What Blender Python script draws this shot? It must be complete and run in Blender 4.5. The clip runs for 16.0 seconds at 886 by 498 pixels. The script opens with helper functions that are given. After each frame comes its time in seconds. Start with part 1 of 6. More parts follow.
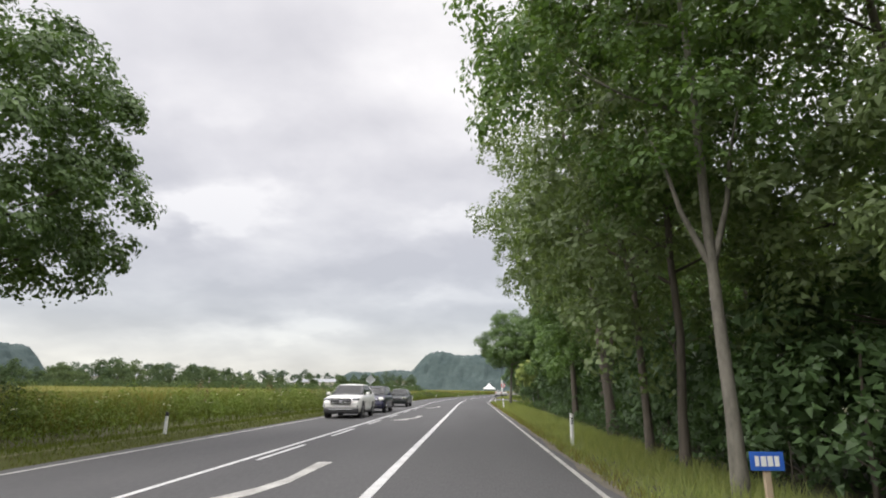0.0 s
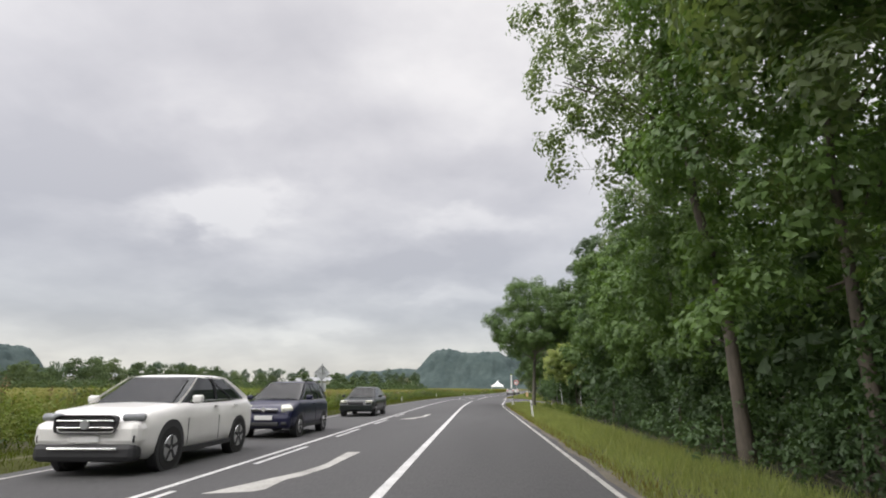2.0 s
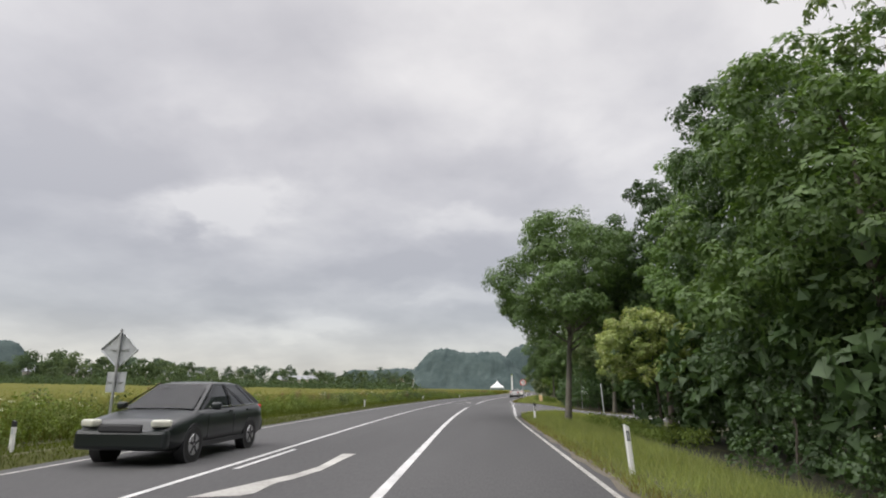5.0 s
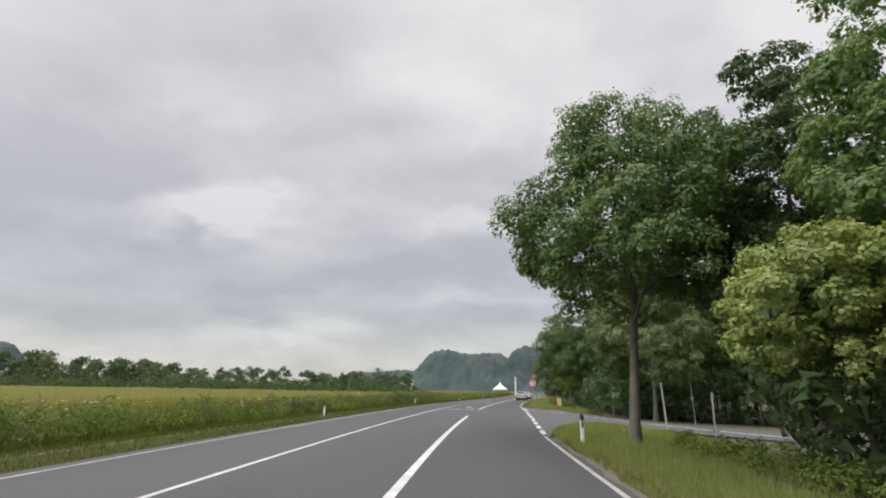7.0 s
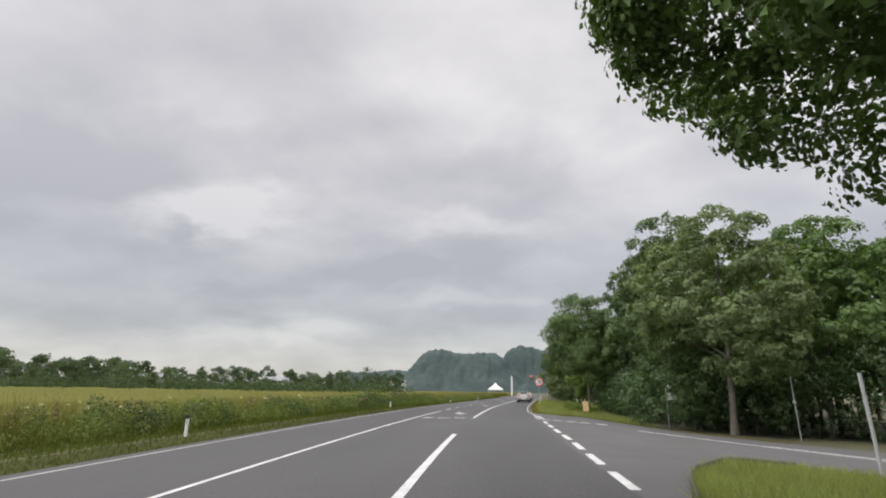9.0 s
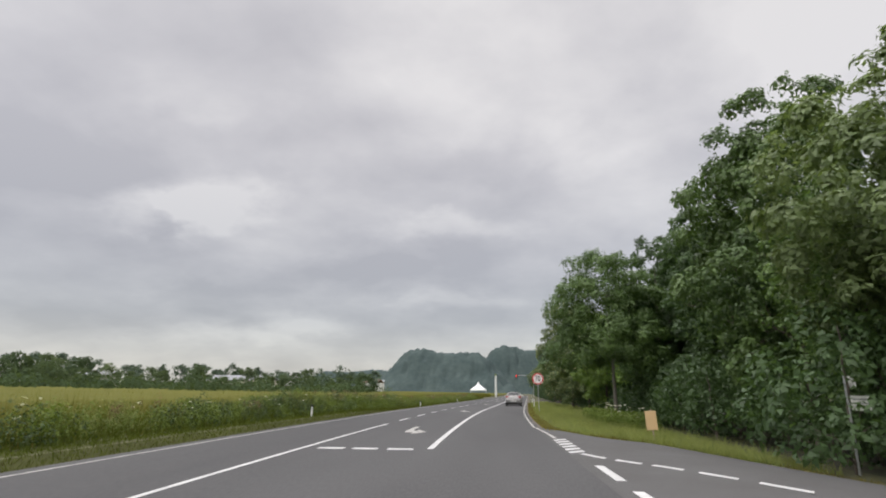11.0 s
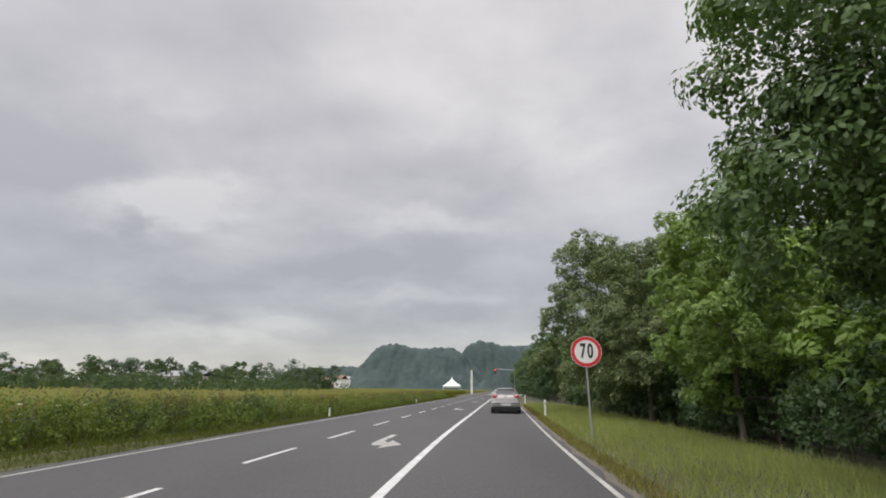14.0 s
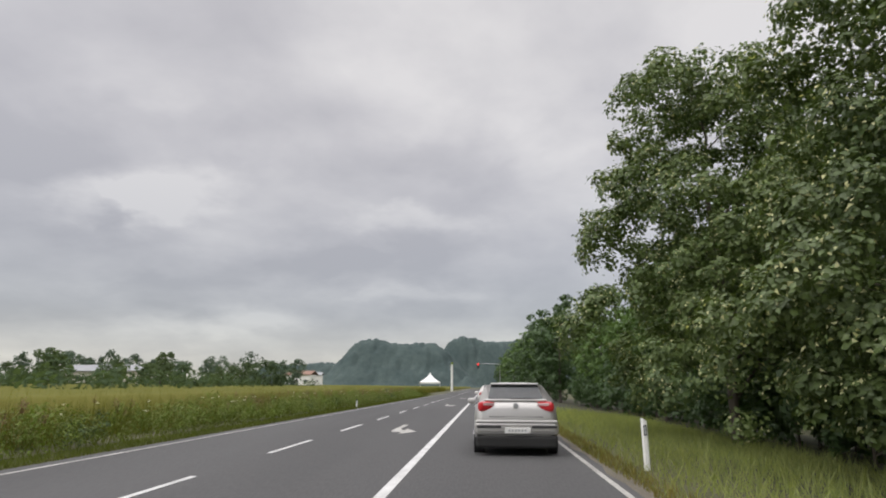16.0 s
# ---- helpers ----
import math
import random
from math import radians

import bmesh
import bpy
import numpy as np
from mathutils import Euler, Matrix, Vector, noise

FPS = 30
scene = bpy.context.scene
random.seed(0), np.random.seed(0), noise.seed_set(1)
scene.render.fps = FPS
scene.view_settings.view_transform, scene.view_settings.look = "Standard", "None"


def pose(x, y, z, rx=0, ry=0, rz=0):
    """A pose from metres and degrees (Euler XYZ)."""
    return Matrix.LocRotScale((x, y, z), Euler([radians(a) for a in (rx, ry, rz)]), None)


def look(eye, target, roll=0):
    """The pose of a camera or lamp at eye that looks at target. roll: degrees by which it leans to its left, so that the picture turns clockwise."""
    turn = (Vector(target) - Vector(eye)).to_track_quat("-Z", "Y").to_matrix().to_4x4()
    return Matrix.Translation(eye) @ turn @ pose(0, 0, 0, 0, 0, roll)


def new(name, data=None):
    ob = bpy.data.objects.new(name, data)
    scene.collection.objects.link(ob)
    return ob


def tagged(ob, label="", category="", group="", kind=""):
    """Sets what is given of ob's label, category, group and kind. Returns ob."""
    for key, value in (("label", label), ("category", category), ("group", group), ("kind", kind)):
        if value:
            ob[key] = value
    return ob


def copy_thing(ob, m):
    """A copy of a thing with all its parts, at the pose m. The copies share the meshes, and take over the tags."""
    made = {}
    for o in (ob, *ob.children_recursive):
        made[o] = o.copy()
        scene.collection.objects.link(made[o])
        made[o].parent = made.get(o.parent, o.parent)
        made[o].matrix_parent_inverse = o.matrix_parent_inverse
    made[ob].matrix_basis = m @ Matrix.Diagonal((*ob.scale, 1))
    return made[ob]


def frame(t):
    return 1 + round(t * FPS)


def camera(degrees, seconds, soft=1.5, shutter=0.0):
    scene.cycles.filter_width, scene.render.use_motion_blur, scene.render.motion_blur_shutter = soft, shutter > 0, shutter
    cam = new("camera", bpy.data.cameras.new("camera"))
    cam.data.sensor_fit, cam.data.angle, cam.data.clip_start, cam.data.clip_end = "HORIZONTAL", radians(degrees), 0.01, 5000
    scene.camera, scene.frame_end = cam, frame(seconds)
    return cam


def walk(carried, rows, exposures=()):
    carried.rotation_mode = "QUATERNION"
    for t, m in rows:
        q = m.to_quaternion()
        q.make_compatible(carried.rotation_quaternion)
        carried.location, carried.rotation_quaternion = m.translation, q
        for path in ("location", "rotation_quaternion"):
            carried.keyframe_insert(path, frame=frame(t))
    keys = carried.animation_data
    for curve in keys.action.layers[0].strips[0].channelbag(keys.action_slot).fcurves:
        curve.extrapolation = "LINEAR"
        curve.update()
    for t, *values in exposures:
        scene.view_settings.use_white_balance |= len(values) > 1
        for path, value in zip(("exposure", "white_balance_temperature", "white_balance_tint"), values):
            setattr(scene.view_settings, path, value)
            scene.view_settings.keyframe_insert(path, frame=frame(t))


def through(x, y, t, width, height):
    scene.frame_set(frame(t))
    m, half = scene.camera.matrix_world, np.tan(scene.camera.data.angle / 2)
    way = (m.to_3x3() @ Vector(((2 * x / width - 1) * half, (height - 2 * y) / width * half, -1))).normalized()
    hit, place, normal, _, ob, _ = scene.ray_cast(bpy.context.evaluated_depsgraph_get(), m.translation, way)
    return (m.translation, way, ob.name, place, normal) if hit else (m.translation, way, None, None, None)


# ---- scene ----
# Camera: seconds, x, y, pitch, roll, yaw; it rides 1.46 m above the road.
PATH = [
    (0, 1.964, -2.547, 14.26, -0.26, 5.19),
    (0.5, 1.758, 2.742, 14.21, -0.08, 5.38),
    (1, 1.551, 7.645, 14.20, 0.06, 5.57),
    (1.5, 1.308, 13.188, 14.14, 0.27, 5.75),
    (2, 1.095, 17.961, 14.10, 0.22, 5.93),
    (2.5, 0.914, 22.183, 14.11, 0.19, 5.91),
    (3, 0.763, 25.972, 14.15, 0.22, 5.83),
    (3.5, 0.588, 29.807, 14.22, -0.07, 5.80),
    (6, -0.050, 44.576, 14.12, -0.40, 5.74),
    (6.5, -0.232, 48.067, 14.34, -0.26, 5.82),
    (7, -0.417, 51.267, 14.34, -0.37, 5.91),
    (7.5, -0.567, 54.587, 14.51, -0.34, 5.88),
    (8, -0.749, 58.416, 14.45, -0.29, 5.77),
    (8.5, -0.891, 62.114, 14.48, -0.22, 5.64),
    (9, -1.046, 66.084, 14.39, -0.34, 5.34),
    (11.5, -1.092, 89.315, 14.45, -0.42, 3.20),
    (12, -1.019, 94.409, 14.42, -0.33, 2.80),
    (12.5, -0.918, 99.047, 14.35, -0.20, 2.45),
    (13, -0.771, 104.307, 14.13, -0.20, 2.13),
    (13.5, -0.578, 109.504, 14.20, -0.05, 1.69),
    (14, -0.372, 114.829, 14.15, -0.15, 1.20),
    (14.5, -0.090, 120.705, 14.02, -0.25, 0.73),
    (15, 0.186, 126.372, 13.99, -0.34, 0.45),
    (15.5, 0.605, 132.340, 14.04, -0.39, -0.02),
    (16, 1.090, 138.583, 13.84, -0.12, -0.54),
]
cam = camera(77.0, 16.0, soft=1.95)
EXPOSURES = [(0.0, 0.25), (1.0, 0.16), (2.5, 0.02), (7.0, -0.07), (9.0, -0.09), (11.5, -0.18), (13.0, -0.2), (14.0, -0.22), (14.6, -0.28), (16.0, -0.22)]
walk(cam, [(t, pose(x, y, 1.464, 90 + pitch, roll, yaw)) for t, x, y, pitch, roll, yaw in PATH], EXPOSURES)

# World: an overcast sky, brighter overhead, with a weak wide sun behind the cloud.
SUN_ELEV, SUN_TURN = radians(37), radians(238)
world = bpy.data.worlds.new("overcast")
scene.world = world
world.use_nodes = True


def node(tree, kind, **values):
    n = tree.nodes.new(kind)
    for key, value in values.items():
        if key in n.inputs:
            n.inputs[key].default_value = value
    return n


CLOUDS = [   # where on the deck, how wide, how much brighter or darker
    (-0.82, 1.42, 0.24, 0.14, 0.46), (-0.93, 1.47, 0.06, 0.08, -0.3), (-0.70, 1.20, 0.42, 0.12, -0.2), (-0.35, 1.88, 0.42, 0.15, -0.22),
    (-1.10, 2.02, 0.55, 0.18, -0.26), (-0.10, 1.62, 0.28, 0.07, 0.24), (-0.10, 2.14, 0.28, 0.08, 0.22), (-0.80, 2.34, 0.34, 0.11, 0.26), (0.25, 1.00, 0.45, 0.22, 0.16), (-0.05, 1.35, 0.35, 0.09, -0.14),
]


def build_world():
    wt = world.node_tree
    wt.nodes.clear()
    lk = wt.links.new
    out = node(wt, "ShaderNodeOutputWorld")
    sky = node(wt, "ShaderNodeTexSky")
    sky.sky_type, sky.sun_disc = "NISHITA", False
    sky.sun_elevation, sky.sun_rotation = SUN_ELEV, SUN_TURN
    bg_sky = node(wt, "ShaderNodeBackground", Strength=0.025)
    lk(sky.outputs[0], bg_sky.inputs["Color"])
    co = node(wt, "ShaderNodeTexCoord")
    sep = node(wt, "ShaderNodeSeparateXYZ")
    lk(co.outputs["Generated"], sep.inputs[0])
    up = node(wt, "ShaderNodeMath")
    up.operation = "MAXIMUM"
    up.inputs[1].default_value = 0.0
    lk(sep.outputs["Z"], up.inputs[0])
    # the cloud deck seen in perspective: x / (z + c), y / (z + c)
    zc = node(wt, "ShaderNodeMath")
    zc.operation = "ADD"
    zc.inputs[1].default_value = 0.3
    lk(up.outputs[0], zc.inputs[0])
    deck = node(wt, "ShaderNodeCombineXYZ")
    for k in "XY":
        d = node(wt, "ShaderNodeMath")
        d.operation = "DIVIDE"
        lk(sep.outputs[k], d.inputs[0])
        lk(zc.outputs[0], d.inputs[1])
        lk(d.outputs[0], deck.inputs[k])
    shift = node(wt, "ShaderNodeMapping")
    shift.inputs["Location"].default_value = (3.1, 7.4, 0.0)
    shift.inputs["Scale"].default_value = (1.0, 1.0, 1.0)
    lk(deck.outputs[0], shift.inputs[0])
    n1 = node(wt, "ShaderNodeTexNoise", Scale=2.5, Detail=7.0, Roughness=0.52, Distortion=0.12)
    lk(shift.outputs[0], n1.inputs["Vector"])
    n2 = node(wt, "ShaderNodeTexNoise", Scale=0.9, Detail=3.0, Roughness=0.45, Distortion=0.2)
    lk(shift.outputs[0], n2.inputs["Vector"])
    both = node(wt, "ShaderNodeMath")
    both.operation = "ADD"
    lk(n1.outputs[0], both.inputs[0])
    lk(n2.outputs[0], both.inputs[1])
    # broad banks and breaks of the cloud deck
    blur = node(wt, "ShaderNodeTexNoise", Scale=4.0, Detail=4.0, Roughness=0.6)
    lk(deck.outputs[0], blur.inputs["Vector"])
    warp = node(wt, "ShaderNodeVectorMath")
    warp.operation = "MULTIPLY_ADD"
    warp.inputs[1].default_value, warp.inputs[2].default_value = (0.45, 0.3, 0.0), (-0.225, -0.15, 0.0)
    lk(blur.outputs["Color"], warp.inputs[0])
    bent = node(wt, "ShaderNodeVectorMath")
    lk(deck.outputs[0], bent.inputs[0])
    lk(warp.outputs[0], bent.inputs[1])
    total = both.outputs[0]
    for cx, cy, rx, ry, amount in CLOUDS:
        spot = node(wt, "ShaderNodeMapping")
        spot.vector_type = "TEXTURE"
        spot.inputs["Location"].default_value, spot.inputs["Scale"].default_value = (cx, cy, 0), (rx, ry, 1)
        lk(bent.outputs[0], spot.inputs[0])
        ln = node(wt, "ShaderNodeVectorMath")
        ln.operation = "LENGTH"
        lk(spot.outputs[0], ln.inputs[0])
        fade = node(wt, "ShaderNodeMapRange")
        fade.interpolation_type = "SMOOTHERSTEP"
        for key, v in (("From Min", 0.0), ("From Max", 1.6), ("To Min", amount), ("To Max", 0.0)):
            fade.inputs[key].default_value = v
        lk(ln.outputs["Value"], fade.inputs["Value"])
        more = node(wt, "ShaderNodeMath")
        lk(total, more.inputs[0])
        lk(fade.outputs[0], more.inputs[1])
        total = more.outputs[0]
    ramp = node(wt, "ShaderNodeValToRGB")
    el = ramp.color_ramp.elements
    el[0].position, el[0].color = 0.4, (0.535, 0.52, 0.53, 1)
    el[1].position, el[1].color = 0.64, (0.81, 0.787, 0.768, 1)
    mid = el.new(0.5)
    mid.color = (0.63, 0.612, 0.615, 1)
    half = node(wt, "ShaderNodeMath")
    half.operation = "MULTIPLY"
    half.inputs[1].default_value = 0.5
    lk(total, half.inputs[0])
    lk(half.outputs[0], ramp.inputs[0])
    # an overcast deck is about three times as bright overhead as at the horizon
    gain = node(wt, "ShaderNodeMapRange")
    gain.interpolation_type = "SMOOTHSTEP"
    for key, v in (("From Min", 0.63), ("From Max", 0.76), ("To Min", 1.0), ("To Max", 4.4)):
        gain.inputs[key].default_value = v
    lk(up.outputs[0], gain.inputs["Value"])
    tone = node(wt, "ShaderNodeValToRGB")
    te = tone.color_ramp.elements
    te[0].position, te[0].color = 0.0, (0.88, 0.885, 0.84, 1)
    te[1].position, te[1].color = 1.0, (1.12, 1.11, 1.12, 1)
    for p, c in ((0.05, (0.87, 0.87, 0.85, 1)), (0.12, (0.76, 0.77, 0.79, 1)), (0.22, (0.82, 0.82, 0.84, 1)), (0.4, (1.0, 0.99, 1.0, 1))):
        te.new(p).color = c
    lk(up.outputs[0], tone.inputs[0])
    shade = node(wt, "ShaderNodeMix")
    shade.data_type, shade.blend_type = "RGBA", "MULTIPLY"
    shade.inputs["Factor"].default_value = 1.0
    lk(ramp.outputs[0], shade.inputs["A"])
    lk(tone.outputs[0], shade.inputs["B"])
    bg = node(wt, "ShaderNodeBackground")
    lk(shade.outputs["Result"], bg.inputs["Color"])
    lk(gain.outputs[0], bg.inputs["Strength"])
    add = node(wt, "ShaderNodeAddShader")
    lk(bg_sky.outputs[0], add.inputs[0])
    lk(bg.outputs[0], add.inputs[1])
    lk(add.outputs[0], out.inputs["Surface"])


build_world()
sun = new("sun", bpy.data.lights.new("sun", "SUN"))
sun.data.energy, sun.data.angle, sun.data.color = 1.5, radians(30), (1.0, 0.97, 0.92)
SUN_DIR = Vector((math.sin(SUN_TURN) * math.cos(SUN_ELEV), math.cos(SUN_TURN) * math.cos(SUN_ELEV), math.sin(SUN_ELEV)))
sun.matrix_world = look(SUN_DIR * 60, (0, 0, 0))


# ---- materials ----
def material(name, color, rough=0.8, metal=0.0, vary=0.0, scale=4.0, fine=60.0, bump=0.0, color2=None, island=0.0, obj=0.0, spec=0.5, coat=0.0, through=0.0, stretch=None):
    """A principled material: color drifts towards color2 by noise at two scales, brightness by island and by object."""
    m = bpy.data.materials.new(name)
    m.use_nodes = True
    t = m.node_tree
    lk = t.links.new
    b = t.nodes["Principled BSDF"]
    b.inputs["Roughness"].default_value = rough
    b.inputs["Metallic"].default_value = metal
    b.inputs["Specular IOR Level"].default_value = spec
    b.inputs["Coat Weight"].default_value = coat
    c2 = color2 or tuple(v * 0.6 for v in color)
    co = node(t, "ShaderNodeTexCoord")
    vec = co.outputs["Object"]
    if stretch:
        mp = node(t, "ShaderNodeMapping")
        mp.inputs["Scale"].default_value = stretch
        lk(vec, mp.inputs[0])
        vec = mp.outputs[0]
    big = node(t, "ShaderNodeTexNoise", Scale=scale, Detail=4.0, Roughness=0.6)
    small = node(t, "ShaderNodeTexNoise", Scale=fine, Detail=3.0, Roughness=0.6)
    lk(vec, big.inputs["Vector"])
    lk(vec, small.inputs["Vector"])
    mix = node(t, "ShaderNodeMix")
    mix.data_type = "RGBA"
    mix.inputs["A"].default_value = (*color, 1)
    mix.inputs["B"].default_value = (*c2, 1)
    mr = node(t, "ShaderNodeMapRange")
    for key, v in (("From Min", 0.35), ("From Max", 0.65), ("To Min", 0.0), ("To Max", vary)):
        mr.inputs[key].default_value = v
    avg = node(t, "ShaderNodeMix")
    avg.inputs["Factor"].default_value = 0.4
    lk(big.outputs[0], avg.inputs["A"])
    lk(small.outputs[0], avg.inputs["B"])
    lk(avg.outputs[0], mr.inputs["Value"])
    lk(mr.outputs[0], mix.inputs["Factor"])
    col = mix.outputs["Result"]
    for amount, kind, sock in ((island, "ShaderNodeNewGeometry", "Random Per Island"), (obj, "ShaderNodeObjectInfo", "Random")):
        if amount:
            src = node(t, kind)
            r = node(t, "ShaderNodeMapRange")
            r.inputs["To Min"].default_value, r.inputs["To Max"].default_value = 1 - amount, 1 + amount
            lk(src.outputs[sock], r.inputs["Value"])
            hsv = node(t, "ShaderNodeHueSaturation")
            lk(r.outputs[0], hsv.inputs["Value"])
            if amount > 0.2:
                h = node(t, "ShaderNodeMapRange")
                h.inputs["To Min"].default_value, h.inputs["To Max"].default_value = 0.515, 0.485
                lk(src.outputs[sock], h.inputs["Value"])
                lk(h.outputs[0], hsv.inputs["Hue"])
            lk(col, hsv.inputs["Color"])
            col = hsv.outputs[0]
    lk(col, b.inputs["Base Color"])
    if bump:
        bp = node(t, "ShaderNodeBump", Strength=bump, Distance=0.02)
        lk(small.outputs[0], bp.inputs["Height"])
        lk(bp.outputs[0], b.inputs["Normal"])
    if through:
        tr = node(t, "ShaderNodeBsdfTranslucent")
        warm = node(t, "ShaderNodeMix")
        warm.data_type, warm.blend_type = "RGBA", "MULTIPLY"
        warm.inputs["Factor"].default_value = 1.0
        warm.inputs["B"].default_value = (1.4, 1.45, 0.72, 1)
        lk(col, warm.inputs["A"])
        lk(warm.outputs["Result"], tr.inputs["Color"])
        ms = node(t, "ShaderNodeMixShader")
        ms.inputs[0].default_value = through
        lk(b.outputs[0], ms.inputs[1])
        lk(tr.outputs[0], ms.inputs[2])
        lk(ms.outputs[0], t.nodes["Material Output"].inputs["Surface"])
    return m


def glow(name, color, strength):
    m = material(name, color, 0.3)
    b = m.node_tree.nodes["Principled BSDF"]
    b.inputs["Emission Color"].default_value = (*color, 1)
    b.inputs["Emission Strength"].default_value = strength
    return m


def leafy(name, a, b, through=0.34):
    return material(name, a, 0.5, vary=1.0, scale=0.5, fine=2.6, color2=b, island=0.13, obj=0.12, spec=0.4, through=through)


M_ASPHALT = material("asphalt", (0.086, 0.085, 0.086), 0.9, vary=1.0, scale=0.16, fine=30, color2=(0.049, 0.0485, 0.0495), bump=0.35, spec=0.3, stretch=(1, 0.14, 1))
M_ASPHALT_SIDE = material("asphalt_side_road", (0.098, 0.097, 0.097), 0.92, vary=0.9, scale=0.5, fine=40, color2=(0.075, 0.072, 0.07), bump=0.35, spec=0.3)
M_PAINT = material("road_paint", (0.6, 0.6, 0.59), 0.7, vary=0.9, scale=1.6, fine=22, color2=(0.34, 0.34, 0.335), bump=0.1)
M_PAINT_WORN = material("worn_road_paint", (0.46, 0.45, 0.42), 0.75, vary=1.0, scale=1.1, fine=16, color2=(0.2, 0.195, 0.18), bump=0.15)
M_GRAVEL = material("gravel_shoulder", (0.15, 0.13, 0.1), 0.95, vary=0.9, scale=1.4, fine=40, color2=(0.085, 0.075, 0.055), bump=0.8)
M_KERB = material("dark_kerb_stone", (0.07, 0.066, 0.06), 0.9, vary=0.9, scale=2.0, fine=20, color2=(0.035, 0.035, 0.03), bump=0.6)
M_SOIL = material("meadow_ground", (0.08, 0.082, 0.036), 0.95, vary=0.9, scale=0.5, fine=12, color2=(0.055, 0.05, 0.02), bump=0.8)
M_MOWN = material("mown_verge", (0.062, 0.068, 0.021), 0.95, vary=1.0, scale=0.35, fine=9, color2=(0.044, 0.048, 0.015), bump=0.9, spec=0.1)
M_FOREST_FLOOR = material("forest_floor", (0.05, 0.045, 0.026), 0.95, vary=0.9, scale=0.8, fine=14, color2=(0.022, 0.028, 0.012), bump=0.8)
M_CROP = material("crop_blades", (0.155, 0.148, 0.036), 0.8, vary=1.0, scale=0.08, fine=0.6, color2=(0.108, 0.114, 0.025), island=0.16, spec=0.06, through=0.3)
M_FIELD = material("crop_field", (0.13, 0.125, 0.032), 0.95, vary=1.0, scale=0.05, fine=1.6, color2=(0.09, 0.096, 0.023), bump=1.0, spec=0.05)
M_WEED = material("weed_leaves", (0.145, 0.19, 0.042), 0.65, vary=1.0, scale=0.3, fine=1.6, color2=(0.09, 0.13, 0.028), island=0.14, spec=0.18, through=0.3)
M_MUGWORT = material("grey_green_weed_leaves", (0.2, 0.225, 0.09), 0.75, vary=1.0, scale=0.5, fine=3.0, color2=(0.135, 0.162, 0.058), island=0.14, spec=0.12, through=0.3)
M_BANK = material("dry_bank_grass", (0.078, 0.07, 0.027), 0.9, vary=1.0, scale=0.5, fine=4, color2=(0.052, 0.052, 0.019), island=0.2, spec=0.1, through=0.25)
M_NETTLE = material("nettle_leaves", (0.06, 0.092, 0.03), 0.6, vary=1.0, scale=0.4, fine=2.0, color2=(0.035, 0.06, 0.02), island=0.2, spec=0.3, through=0.25)
M_DOCK = material("dock_seed_heads", (0.16, 0.1, 0.045), 0.8, vary=0.9, scale=0.6, fine=4, color2=(0.12, 0.08, 0.035), island=0.25)
M_GRASS = material("grass_blades", (0.092, 0.112, 0.022), 0.75, vary=1.0, scale=0.4, fine=2.5, color2=(0.056, 0.072, 0.015), island=0.18, spec=0.12, through=0.4)
M_VERGE = material("verge_grass_blades", (0.265, 0.31, 0.115), 0.7, vary=1.0, scale=0.25, fine=2.5, color2=(0.175, 0.19, 0.068), island=0.25, spec=0.15, through=0.45)
M_STRAW = material("dry_grass_heads", (0.19, 0.16, 0.05), 0.85, vary=0.9, scale=0.6, fine=4, color2=(0.125, 0.115, 0.03), island=0.2, spec=0.1, through=0.25)
M_UMBEL = material("white_umbels", (0.62, 0.62, 0.5), 0.8, vary=0.5, scale=3, fine=20, island=0.15, through=0.2)
M_LEAF = leafy("maple_leaves", (0.152, 0.24, 0.07), (0.066, 0.118, 0.036))
# darker copy of the maple leaves, with crown shade put into its colour
M_LEAF_SHADED = leafy("shaded_maple_leaves", (0.125, 0.2, 0.055), (0.052, 0.096, 0.028), 0.2)
M_BLOSSOM = material("flower_bracts", (0.55, 0.53, 0.3), 0.7, vary=0.8, scale=2, fine=20, color2=(0.4, 0.42, 0.2), island=0.2, through=0.3)
# grey-green ash leaves; on some maples the paler colour paints in windscreen haze
M_LEAF_ASH_HAZE = leafy("ash_and_hazed_maple_leaves", (0.19, 0.25, 0.105), (0.1, 0.142, 0.058))
# dark foliage, darkened further to put understorey shade into the leaf colour
M_LEAF_DARK_SHADE = leafy("dark_shaded_leaves", (0.078, 0.132, 0.048), (0.038, 0.07, 0.027))
M_LEAF_LIME = leafy("pale_lime_leaves", (0.3, 0.34, 0.11), (0.14, 0.2, 0.055))
M_LEAF_LINDEN = leafy("linden_leaves", (0.135, 0.182, 0.058), (0.058, 0.092, 0.029), 0.2)
M_LEAF_ROBINIA = leafy("robinia_leaves", (0.2, 0.295, 0.068), (0.135, 0.21, 0.046))
# distant foliage, greyed and blued to paint haze into the leaf colour
M_LEAF_FAR_HAZED = material("far_foliage", (0.108, 0.143, 0.08), 0.95, vary=1.0, scale=0.12, fine=0.9, color2=(0.076, 0.106, 0.062), island=0.12, obj=0.25, spec=0.0, through=0.35)
# the hills' woods, with the blue of distant haze painted into the colour
M_HILL_HAZED = material("hazed_wooded_hill", (0.08, 0.106, 0.1), 0.95, vary=1.0, scale=0.03, fine=0.2, color2=(0.046, 0.066, 0.066), spec=0.1)
M_BARK = material("grey_bark", (0.12, 0.1, 0.08), 0.9, vary=0.9, scale=2.5, fine=18, color2=(0.055, 0.048, 0.038), bump=0.9, stretch=(1, 1, 0.25))
